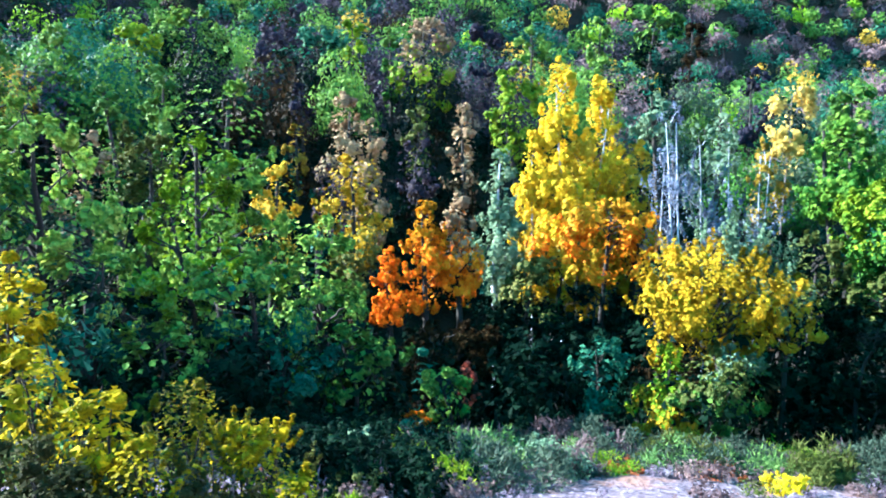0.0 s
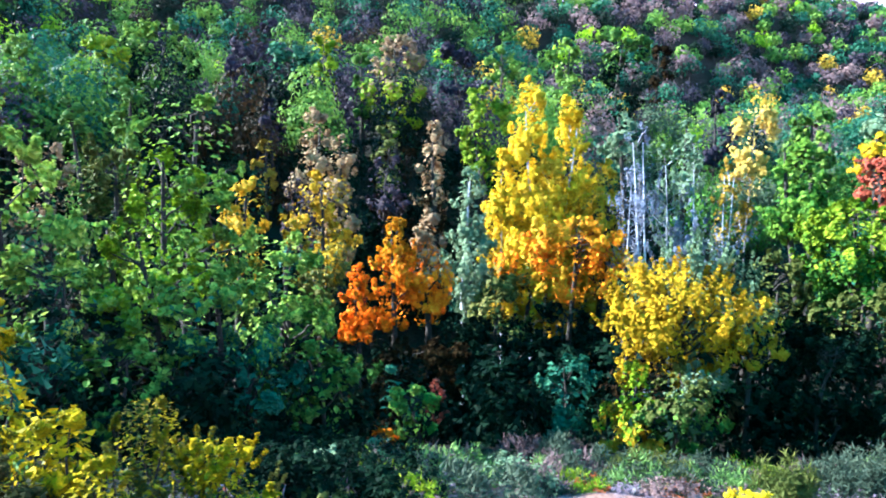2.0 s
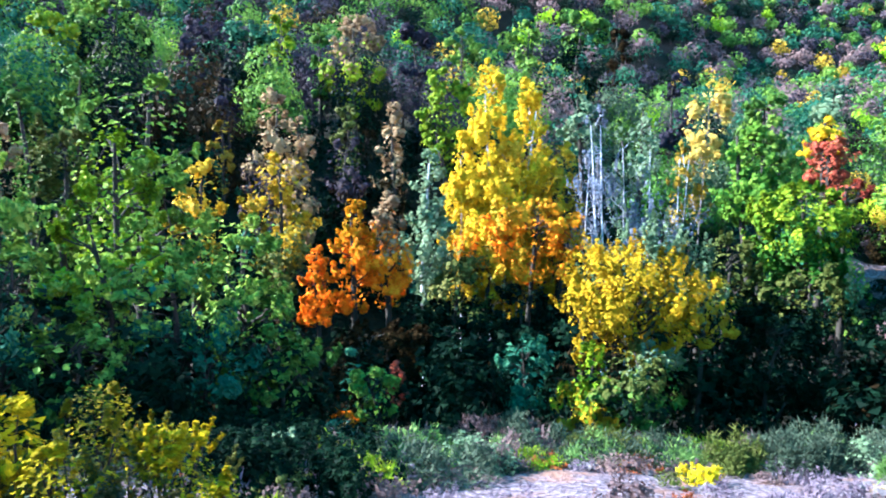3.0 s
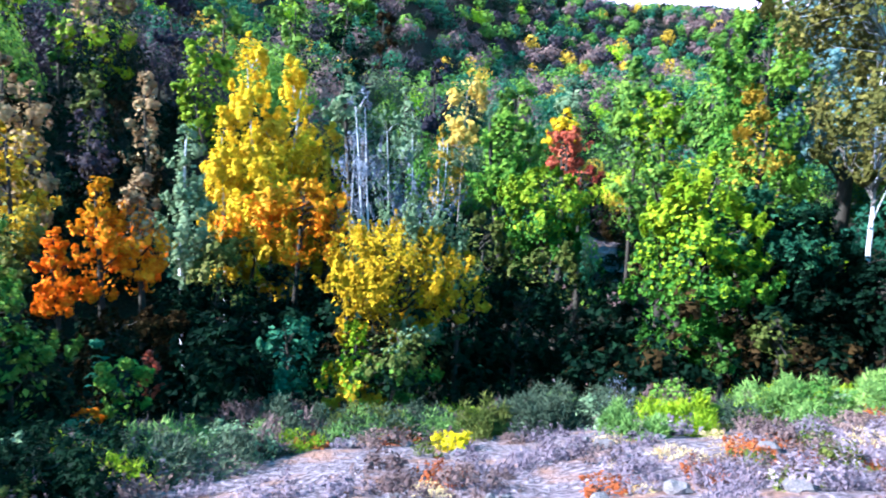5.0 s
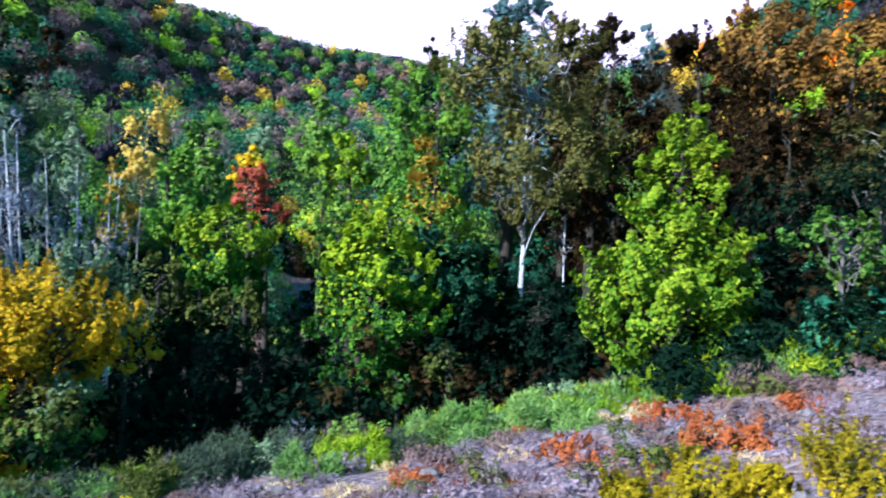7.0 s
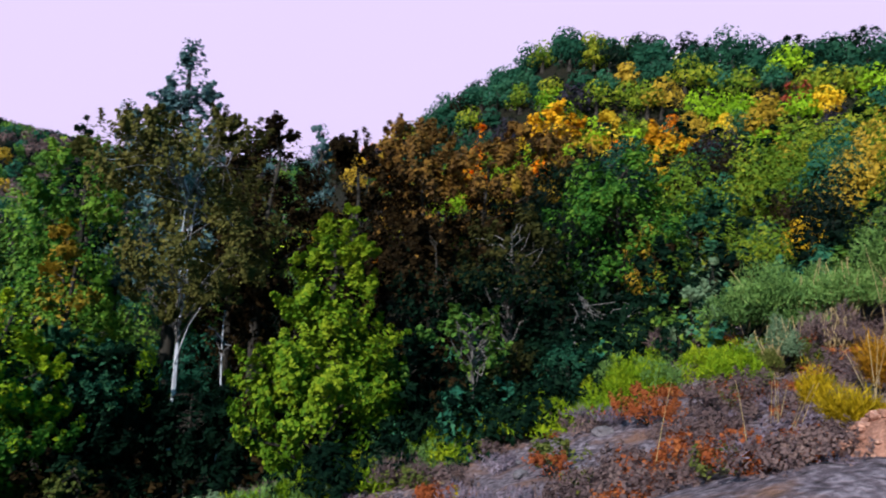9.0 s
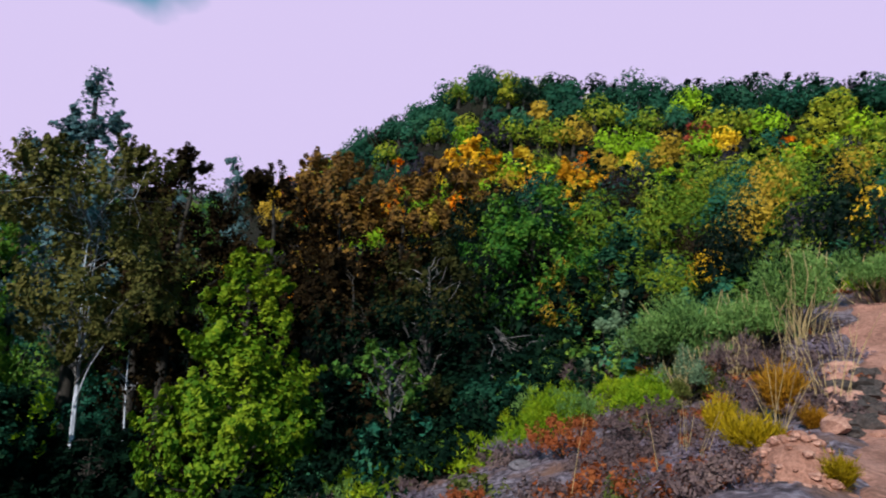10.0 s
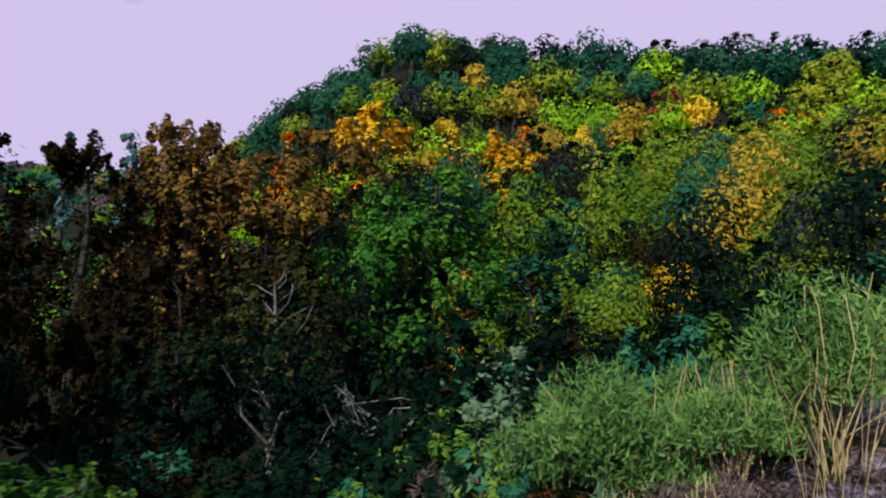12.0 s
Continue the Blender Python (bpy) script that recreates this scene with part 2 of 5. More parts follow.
SHADE_SOIL = stone_material("shade_soil", (0.02, 0.016, 0.017), (0.09, 0.07, 0.07), 14)
PINK_STONE = stone_material("pink_stone", (0.26, 0.125, 0.10), (0.56, 0.32, 0.255), 16)
RED_STONE = stone_material("red_stone", (0.22, 0.10, 0.074), (0.46, 0.235, 0.18), 20)

# ---- the lie of the land ----
# by the direction seen from the track: degrees; height angle, distance and foot of the far slopes
AZ = (-180, -120, -60, 0, 20, 28, 36, 43, 52, 60, 66, 73, 81, 95, 115, 150, 180)
RIDGE_EL = (12, 12, 14, 15.2, 13.1, 12.3, 10.8, 10.3, 10.0, 9.9, 12.2, 15.9, 20.5, 19.1, 17.0, 12, 12)
RIDGE_R = (60, 60, 100, 115, 150, 190, 220, 230, 200, 125, 72, 54, 47, 47, 49, 55, 60)
FOOT_R = (14, 16, 24, 27, 34, 42, 50, 52, 44, 34, 29, 27, 27, 28, 27, 18, 14)
FOOT_Z = (1, -1, -6.5, -8.5, -8.5, -8, -7, -6.5, -5.5, -4.5, -3.5, -1.5, 1.0, 3.2, 5, 3, 1)
WOOD_R = (30, 30, 9, 12.2, 15.2, 15.5, 16, 16, 16, 16.5, 16.5, 17, 17.5, 20, 27, 30, 30)


def land(x, y):
    """Height of the ground at x, y (numbers or arrays)."""
    x, y = np.asarray(x, float), np.asarray(y, float)
    r, az = np.hypot(x, y), np.degrees(np.arctan2(x, y))
    u, v = np.clip(x, -8, 27), np.clip(y, -12, 24)
    near = -0.0705 * u - 0.353 * v + 0.00247 * u * v + 0.0056 * u * u + 0.0051 * v * v - 0.00013 * u * u * v - 0.00021 * u * v * v
    # the track: a level shelf along a straight line, cut into the slope
    w = (x - 1.0) * 0.297 + (y + 1.9) * 0.955
    ex, ey = np.clip(x - (w - 1.4) * 0.297, -8, 27), np.clip(y - (w - 1.4) * 0.955, -12, 24)
    shelf = -0.0705 * ex - 0.353 * ey + 0.00247 * ex * ey + 0.0056 * ex * ex + 0.0051 * ey * ey - 0.00013 * ex * ex * ey - 0.00021 * ex * ey * ey - 0.14
    cut = np.clip((1.75 + 0.18 * np.sin(2.1 * x) * np.sin(1.3 * y + x) - np.abs(w)) / 0.4, 0, 1) * np.clip((r - 0.8) / 2.0, 0, 1)
    near = near + (shelf - near) * cut * cut * (3 - 2 * cut)
    near = near + 0.09 * np.sin(0.9 * x + 0.4 * y) * np.sin(0.8 * y - 0.3 * x) * np.clip(r / 6 - 0.5, 0, 1)
    near = near + 0.45 * np.exp(-((x - 7.9) ** 2 + (y + 1.2) ** 2) / 4.5)
    fr, fz = np.interp(az, AZ, FOOT_R), np.interp(az, AZ, FOOT_Z)
    rr = np.interp(az, AZ, RIDGE_R)
    rz = 1.6 + rr * np.tan(np.radians(np.interp(az, AZ, RIDGE_EL)))
    k = np.clip((r - fr) / (rr - fr), 0, 1)
    far = fz + (rz - fz) * (k + 0.06 * np.sin(3 * np.pi * k)) - 0.08 * np.clip(r - rr, 0, 400)
    far = far + 0.02 * np.clip(r - fr, 0, 60) * np.sin(x * 0.11 + 1.0) * np.cos(y * 0.09)
    w = np.clip((r - (fr - 12)) / 14, 0, 1)
    w = w * w * (3 - 2 * w)
    return near * (1 - w) + far * w


def mesh_from(name, verts, faces, mat, smooth=False):
    """A mesh from arrays; all faces have the same number of corners."""
    verts, faces = np.asarray(verts, np.float32), np.asarray(faces, np.int32)
    me = bpy.data.meshes.new(name)
    me.vertices.add(len(verts))
    me.vertices.foreach_set("co", verts.ravel())
    n = faces.shape[1]
    me.loops.add(faces.size)
    me.loops.foreach_set("vertex_index", faces.ravel())
    me.polygons.add(len(faces))
    me.polygons.foreach_set("loop_start", np.arange(0, faces.size, n, dtype=np.int32))
    me.polygons.foreach_set("use_smooth", np.full(len(faces), smooth))
    me.materials.append(mat)
    me.update(calc_edges=True)
    return me


def build_ground():
    rad = np.concatenate(([0.02], np.geomspace(0.8, 900, 210)))
    ang = np.radians(np.arange(0, 360, 1.0))
    R, A = np.meshgrid(rad, ang, indexing="ij")
    X, Y = R * np.sin(A) - 0.7, R * np.cos(A) - 0.9
    Z = land(X, Y)
    lump = np.array([noise.fractal(Vector((x * 1.1, y * 1.1, 0.3)), 1.0, 2.1, 4) for x, y in zip(X[:130].ravel(), Y[:130].ravel())]).reshape(X[:130].shape)
    Z[:130] += 0.07 * lump * np.clip(R[:130] / 3, 0, 1)
    n = len(ang)
    i, j = np.meshgrid(np.arange(len(rad) - 1), np.arange(n), indexing="ij")
    j2 = (j + 1) % n
    faces = np.stack([i * n + j, i * n + j2, (i + 1) * n + j2, (i + 1) * n + j], -1).reshape(-1, 4)[:, ::-1]
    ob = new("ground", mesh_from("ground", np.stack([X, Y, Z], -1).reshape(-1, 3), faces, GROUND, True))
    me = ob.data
    me.materials.append(SHADE_LITTER)
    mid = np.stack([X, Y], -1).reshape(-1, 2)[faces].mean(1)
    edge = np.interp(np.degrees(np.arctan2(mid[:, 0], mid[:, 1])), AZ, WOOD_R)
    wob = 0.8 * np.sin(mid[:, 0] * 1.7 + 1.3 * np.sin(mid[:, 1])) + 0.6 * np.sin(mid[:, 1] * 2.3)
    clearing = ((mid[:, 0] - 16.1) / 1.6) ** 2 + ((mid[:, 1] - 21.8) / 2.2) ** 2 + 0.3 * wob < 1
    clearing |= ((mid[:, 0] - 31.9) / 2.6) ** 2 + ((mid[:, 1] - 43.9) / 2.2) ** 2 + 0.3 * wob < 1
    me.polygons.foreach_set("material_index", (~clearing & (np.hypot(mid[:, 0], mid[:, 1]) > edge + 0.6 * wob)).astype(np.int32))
    tagged(ob, "sloping heath ground of pale mauve soil and leaf litter darkened for shade", "ground", kind="structure")


build_ground()


# ---- plants ----
def leaves(centres, size, up=0.35, long=1.0, along=None, wide=0.36, out=None, stray=0.32):
    """Small folded leaves at the given places: vertices and faces."""
    n = len(centres)
    nor = rng.normal(size=(n, 3))
    if out is None:
        nor[:, 2] = np.abs(nor[:, 2]) + up
    else:
        nor = nor * stray + out
        nor[:, 2] += up
    nor /= np.linalg.norm(nor, axis=1)[:, None]
    d = rng.normal(size=(n, 3)) if along is None else along + rng.normal(size=(n, 3)) * 0.25
    d -= nor * (d * nor).sum(1)[:, None]
    d /= np.linalg.norm(d, axis=1)[:, None] + 1e-9
    s = np.cross(nor, d)
    a = (size * rng.uniform(0.6, 1.35, n))[:, None]
    base, tip = centres - d * a * 0.5 * long, centres + d * a * 0.5 * long - nor * a * 0.12
    mid = centres + d * a * 0.08 + nor * a * 0.10
    verts = np.stack([base, mid + s * a * wide, tip, mid - s * a * wide], 1).reshape(-1, 3)
    return verts, np.arange(4 * n).reshape(-1, 4)


def blades(centres, size, up=0.35, long=1.0, along=None, wide=0.4, out=None, stray=0.32):
    """Small pointed leaves, three corners each: vertices and faces."""
    v, _ = leaves(centres, size, up, long, along, wide, out, stray)
    v = v.reshape(-1, 4, 3)[:, 1:].reshape(-1, 3)
    return v, np.arange(len(v)).reshape(-1, 3)


def tube(points, radii, sides=6):
    """A tapered round stem along points: vertices and faces, quads."""
    pts, n = np.asarray(points, float), len(points)
    tang = np.gradient(pts, axis=0)
    tang /= np.linalg.norm(tang, axis=1)[:, None] + 1e-9
    ref = np.where(np.abs(tang[:, 2:3]) > 0.9, [[1.0, 0, 0]], [[0, 0, 1.0]])
    u = np.cross(tang, ref)
    u /= np.linalg.norm(u, axis=1)[:, None] + 1e-9
    v = np.cross(tang, u)
    a = np.arange(sides) * 2 * np.pi / sides
    ring = pts[:, None] + np.asarray(radii, float)[:, None, None] * (np.cos(a)[None, :, None] * u[:, None] + np.sin(a)[None, :, None] * v[:, None])
    i, j = np.meshgrid(np.arange(n - 1), np.arange(sides), indexing="ij")
    j2 = (j + 1) % sides
    return ring.reshape(-1, 3), np.stack([i * sides + j, i * sides + j2, (i + 1) * sides + j2, (i + 1) * sides + j], -1).reshape(-1, 4)


def joined(pieces):
    vs, fs, k = [], [], 0
    for v, f in pieces:
        vs.append(v)
        fs.append(f + k)
        k += len(v)
    return np.concatenate(vs), np.concatenate(fs)


def bough(a, b, r0, r1, sag=0.1, n=5, sides=5):
    """A crooked limb from a to b."""
    a, b = np.asarray(a, float), np.asarray(b, float)
    k = np.linspace(0, 1, n)[:, None]
    length = np.linalg.norm(b - a)
    p = a + (b - a) * k
    p[:, 2] += np.sin(k[:, 0] * np.pi) * length * sag
    p[1:-1] += rng.normal(size=(n - 2, 3)) * length * 0.045
    return tube(p, np.linspace(r0, r1, n), sides)


PROFILE = {
    "round": lambda v: np.sqrt(np.clip(1 - (2 * v - 1) ** 2, 0, 1)) ** 0.8,
    "oak": lambda v: np.clip(1 - np.abs(v - 0.55) ** 2.2 * 3.4, 0.12, 1),
    "cone": lambda v: np.clip((1.05 - v) ** 0.7 * np.clip(0.45 + v * 3.5, 0, 1), 0.17, 1),
    "fir": lambda v: np.clip(1.0 - v, 0.02, 1) ** 0.9 * np.clip(0.6 + v * 4, 0, 1),
    "column": lambda v: np.clip((1.02 - v) ** 0.45 * np.clip(0.5 + v * 2.2, 0, 1), 0.08, 1),
    "fountain": lambda v: np.clip((0.45 + 0.75 * v) * np.sqrt(np.clip(1.02 - v ** 4, 0, 1)), 0.1, 1),
    "plume": lambda v: np.clip((1.03 - v) ** 0.6 * np.clip(0.4 + v * 1.7, 0, 1), 0.16, 1),
    "mound": lambda v: np.sqrt(np.clip(1 - v ** 2, 0, 1)),
}


def part(name, data, parent, label=""):
    ob = new(name, data)
    ob.parent = parent
    if label:
        tagged(ob, label)
    return ob


LIFT = {"round": 0.75, "oak": 0.75, "cone": 0.55, "fir": 0.05, "column": 1.6, "mound": 0.9, "fountain": 0.9, "plume": 1.1}


def crown_places(shape, radius, low, top, clumps, per, core=0.08, spread=1.15, ragged=(0.7, 1.12), lump=0.75, slim=1.0, flat=0.8, fine=6):
    """Where the leaves of a crown hang: boughs with dark gaps between, each bough made of pointed sprays."""
    prof, lift = PROFILE[shape], LIFT[shape]
    if shape in ("column", "plume", "fir", "cone", "fountain"):
        fine, spread = 3, spread * (1.5 if shape in ("column", "fir", "plume") else 1.25)
    n = max(6, clumps // fine)
    v = rng.uniform(0, 1, n * 8)
    v = v[rng.uniform(0, 1, len(v)) < prof(v) + 0.08][:n]
    v[:1] = rng.uniform(0.9, 0.97)
    ang = rng.uniform(0, 6.28) + np.arange(len(v)) * 2.4 + rng.normal(size=len(v)) * 0.5
    rr = radius * prof(v) * np.sqrt(rng.uniform(0.12, 0.8, len(v))) * rng.uniform(*ragged, len(v))
    bough_at = np.stack([rr * np.cos(ang), rr * np.sin(ang), low + v * (top - low) * 0.93], 1)
    br = spread * rng.uniform(0.24, 0.44, len(v)) * np.maximum(radius * np.clip(prof(v), 0.15, 1), 0.03 * (top - low))
    # sprays round each bough, more above and outside than below
    b = rng.integers(0, len(v), clumps)
    u = rng.normal(size=(clumps, 3))
    u[:, 2] = np.where(rng.uniform(0, 1, clumps) < 0.6, np.abs(u[:, 2]), u[:, 2])
    u[:, 0] += 0.5 * np.cos(ang[b])
    u[:, 1] += 0.5 * np.sin(ang[b])
    u /= np.linalg.norm(u, axis=1)[:, None]
    c = bough_at[b] + u * (1.0, 1.0, flat) * (br[b] * rng.uniform(0.35, 0.95, clumps))[:, None]
    cr = br[b] * rng.uniform(0.3, 0.5, clumps)
    d = u * 0.8 + rng.normal(size=(clumps, 3)) * 0.3
    d[:, 2] += lift
    d /= np.linalg.norm(d, axis=1)[:, None]
    idx = np.repeat(np.arange(clumps), per)
    k = rng.uniform(0, 1, len(idx)) ** 0.85
    off = rng.normal(size=(len(idx), 3))
    off -= d[idx] * (off * d[idx]).sum(1)[:, None]
    off /= np.linalg.norm(off, axis=1)[:, None] + 1e-9
    wide = np.clip(k * 4, 0.15, 1) ** 0.5 * np.clip(1.06 - k, 0, 1) ** 0.75
    p = c[idx] + d[idx] * ((k - 0.38) * cr[idx] * 2.4 / math.sqrt(slim))[:, None] + off * (cr[idx] * 0.8 * slim * wide * np.sqrt(rng.uniform(0, 1, len(idx))))[:, None]
    n = int(len(p) * core)
    vi = rng.uniform(0.05, 0.9, n)
    ai, ri = rng.uniform(0, 2 * np.pi, n), radius * prof(vi) * np.sqrt(rng.uniform(0, 0.6, n))
    inner = np.stack([ri * np.cos(ai), ri * np.sin(ai), low + vi * (top - low)], 1)
    round_bough = p - bough_at[b[idx]]
    round_bough /= np.linalg.norm(round_bough, axis=1)[:, None] + 1e-9
    out = round_bough * 0.85 + off * 0.25
    axis = np.array([0, 0, low + 0.4 * (top - low)])
    whole = np.concatenate([p, inner]) - axis
    whole[:, 2] *= radius / max(0.5 * (top - low), 0.1)
    whole /= np.linalg.norm(whole, axis=1)[:, None] + 1e-9
    return c, np.concatenate([p, inner]), (1.15 - lump) * whole + lump * np.concatenate([out, whole[len(p):]])


def tree(name, label, leaf, x, y, low, top, radius, shape="oak", size=0.17, cover=5.0, bark=None, sparse=1.0,
         limbs=14, stem=None, stems=1, lean=0.0, group="", second=None, spread=1.0, rise=0.82, slim=1.0, pale=5):
    """A tree at x, y: crown from height low to top (world heights), with trunk and limbs from the ground."""
    global rng
    rng = np.random.default_rng(abs(int(x * 131 + y * 7919)) + 3)
    bark = bark or BARK
    g = float(land(x, y)) - 0.05
    low, top = max(low - g, 0.15), max(top - g, 0.6)
    root = new(name)
    root.location = (x, y, g)
    tagged(root, label, "tree", group)
    area = 2 * radius * (top - low) * 0.8
    count = int(np.clip(cover * sparse * area / (size * size * 0.36), 250, 26000))
    clumps = int(np.clip(40 + count / 70, 50, 260))
    c, p, o = crown_places(shape, radius, low, top, clumps, max(4, count // clumps), spread=spread, slim=slim)
    shift = lean * (p[:, 2] / top)
    p[:, 0] += shift
    c[:, 0] += lean * c[:, 2] / top
    r0 = stem or max(0.05, 0.017 * top)
    tip = low + (top - low) * rise
    trunk, boughs = [], []
    for s in range(stems):
        off = (s - (stems - 1) / 2) * r0 * 3.2
        k = np.linspace(0, 1, 8)
        bend = rng.normal() * 0.15 * radius * np.sin(k * 3.0 + rng.uniform(0, 2))
        pts = np.stack([off * (1 + 0.9 * k) + bend + lean * k * tip / top + rng.normal(size=8) * 0.02 * radius * k, rng.normal(size=8) * 0.02 * radius * k, k * tip], 1)
        trunk.append(tube(pts, r0 * (1.15 - k) ** 0.8 + 0.006, 8))
    order = rng.permutation(len(c))[:limbs]
    for i in order:
        e = c[i]
        h = np.clip(e[2] - np.hypot(e[0], e[1]) * rng.uniform(0.4, 0.9), low * 0.75, tip)
        a = (lean * h / top, 0, h)
        rb = r0 * 0.42 * (1.1 - h / top)
        limb = [bough(a, e, rb + 0.012, 0.01)]
        for q in c[rng.integers(0, len(c), 2)]:
            m = (np.asarray(a) + e) / 2
            if np.linalg.norm(q - m) < radius * 0.9:
                limb.append(bough(m, q, rb * 0.5 + 0.008, 0.007, 0.05, 4, 4))
        boughs.append(joined(limb))
    if math.hypot(x, y) < 25 or bark == WHITE_BARK:
        stem_ob = part("trunk", mesh_from("trunk", *joined(trunk), bark, True), root)
        for i, b in enumerate(boughs):
            part("bough", mesh_from("bough", *b, GREY_BARK if bark == WHITE_BARK and i >= pale else bark, True), stem_ob)
    else:
        part("trunk", mesh_from("trunk", *joined(trunk + boughs), bark, True), root)
    n = 4 if math.hypot(x, y) < 25 else 3
    v, f = leaves(p, size, out=o) if n == 4 else blades(p, size * 1.15, wide=0.45, out=o)
    # second leaf colour for the lower half; darker ones paint in the crown's shade
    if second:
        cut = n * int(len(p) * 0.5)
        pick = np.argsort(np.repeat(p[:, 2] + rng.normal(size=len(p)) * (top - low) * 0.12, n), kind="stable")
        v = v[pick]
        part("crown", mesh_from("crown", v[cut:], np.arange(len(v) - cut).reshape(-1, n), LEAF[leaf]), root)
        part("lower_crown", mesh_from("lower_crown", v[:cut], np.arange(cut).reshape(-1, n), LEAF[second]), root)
    else:
        part("crown", mesh_from("crown", v, f, LEAF[leaf]), root)
    return root


def shrub(name, label, leaf, x, y, radius, height, size=0.06, count=1800, kind="leafy", group="", shape="mound", base=True, lower=""):
    """A bush on the ground: many thin stems and leaves or upright green twigs."""
    global rng
    rng = np.random.default_rng(abs(int(x * 131 + y * 7919)) + 5)
    g = float(land(x, y)) - 0.04
    root = new(name)
    root.location = (x, y, g)
    tagged(root, label, "shrub", group)
    if kind == "leafy":
        c, p, o = crown_places(shape, radius, 0.05, height, 60, max(4, count // 60), core=0.15)
        v, f = blades(p, size, wide=0.5, out=o)
        ends = c[:16]
    elif kind == "spiky":
        c, p, o = crown_places("mound", radius, 0.05, height * 0.9, 64, max(4, count // 64), core=0.12, slim=0.42, spread=1.15, ragged=(0.85, 1.1), fine=3)
        v, f = blades(p, size, wide=0.36, long=1.6, along=np.array([0, 0, 1.0]), out=o)
        ends = c[:40]
    elif kind == "tussock":
        # fine blades that fan out from one foot
        n = count
        a, lean = rng.uniform(0, 2 * np.pi, n), np.sqrt(rng.uniform(0, 1, n)) * radius / height
        way = np.stack([np.cos(a) * lean, np.sin(a) * lean, np.ones(n)], 1) + rng.normal(size=(n, 3)) * 0.08
        p = way * (height * rng.uniform(0.62, 1.0, n) * (1.05 - 0.35 * lean * height / radius) * rng.uniform(0.3, 0.95, n))[:, None]
        v, f = blades(p, size, up=0.0, long=5.0, along=way * 2, wide=0.14)
        ends = p[:8]
    else:
        n = int(count * 1.6)
        sub = rng.integers(0, 13, n)
        ca, cr = rng.uniform(0, 2 * np.pi, 13), radius * np.sqrt(rng.uniform(0, 0.85, 13))
        ch, cw = height * rng.uniform(0.42, 1.0, 13) * (1.05 - 0.35 * cr / radius), radius * rng.uniform(0.20, 0.42, 13)
        a, rr = rng.uniform(0, 2 * np.pi, n), np.sqrt(rng.uniform(0, 1, n))
        h = ch[sub] * np.sqrt(np.clip(1.04 - rr ** 2, 0.03, 1)) * rng.uniform(0.3, 1.0, n) ** 0.6
        p = np.stack([cr[sub] * np.cos(ca[sub]) + cw[sub] * rr * np.cos(a), cr[sub] * np.sin(ca[sub]) + cw[sub] * rr * np.sin(a), h], 1)
        way = np.stack([np.cos(a) * rr * 0.6, np.sin(a) * rr * 0.6, np.ones(n)], 1) + rng.normal(size=(n, 3)) * 0.4
        v, f = blades(p, size * 0.88, up=0.0, long=3.8, along=way, wide=0.20)
        ends = p[rng.integers(0, n, 18)]
        if kind == "tall_broom":
            # feathery tops over fanned bare stems
            p[:, 2] = 0.30 * height + 0.75 * p[:, 2]
            v[:, 2] += np.repeat(p[:, 2] - h, 3)
            fan = np.stack([0.34 * radius * rng.normal(size=22), 0.34 * radius * rng.normal(size=22), height * rng.uniform(0.55, 0.95, 22)], 1)
            stalk = [bough((e[0] * 0.3, e[1] * 0.3, -0.02), e, 0.013, 0.006, 0.03, 5, 5) for e in fan]
            for b in stalk:
                part("stem", mesh_from("stem", *b, LEAF["straw"], True), root)
    if base:
        for e in ends[::2]:
            part("stem", mesh_from("stem", *bough((0, 0, -0.02), e, 0.012 + 0.008 * height, 0.004, 0.05, 4, 4), BARK, True), root)
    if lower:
        # the foot of the bush takes a duller leaf colour that stands in for shade
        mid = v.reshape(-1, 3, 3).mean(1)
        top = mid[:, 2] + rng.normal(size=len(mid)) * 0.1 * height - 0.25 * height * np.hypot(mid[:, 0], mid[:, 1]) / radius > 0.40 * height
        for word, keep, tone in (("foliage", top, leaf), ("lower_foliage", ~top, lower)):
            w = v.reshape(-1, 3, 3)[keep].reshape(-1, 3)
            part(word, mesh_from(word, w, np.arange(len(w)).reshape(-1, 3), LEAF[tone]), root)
    else:
        part("foliage", mesh_from("foliage", v, f, LEAF[leaf]), root)
    return root


# ---- trees and bushes, placed and sized to fit the camera's view ----
tree("oak_tree", "young oak with open green crown and dark limbs", "oak_sunlit", -8.58, 15.25, -2.45, 3.42, 1.96, "oak", limbs=26, second='oak_sunlit', cover=2.6, spread=0.8, size=0.15)
tree("oak_tree", "oak with open sunlit green crown and forked limbs", "oak_sunlit", -6.03, 20.12, -2.54, 4.60, 1.78, "oak", limbs=24, cover=2.6, size=0.2, spread=0.8)
tree("oak_tree", "oak with leaves turning olive and ochre", "olive", -9.18, 22.17, -3.54, 3.49, 1.55, "oak", second='green', size=0.15)
tree("oak_tree", "young oak with dense green crown", "lime", -5.66, 15.50, -3.22, 1.50, 1.46, "oak", limbs=20, cover=2.8, spread=0.85, second='oak_sunlit', size=0.15)
tree("oak_tree", "young oak with green crown at the wood's edge", "oak_sunlit", -2.98, 17.24, -4.30, 1.02, 1.50, "oak", second='green', limbs=20, cover=2.8, spread=0.85, size=0.15)
tree("oak_tree", "young oak with green top and base darkened for shade", "oak_sunlit", -4.33, 15.40, -4.50, 0.96, 1.59, "oak", cover=2.8, limbs=20, spread=0.85, second='bluegreen', size=0.15)
tree("oak_tree", "young oak with green top and base darkened for shade", "oak_sunlit", -6.88, 13.89, -3.66, 0.58, 1.43, "oak", cover=2.8, limbs=20, spread=0.85, second='bluegreen', size=0.15)
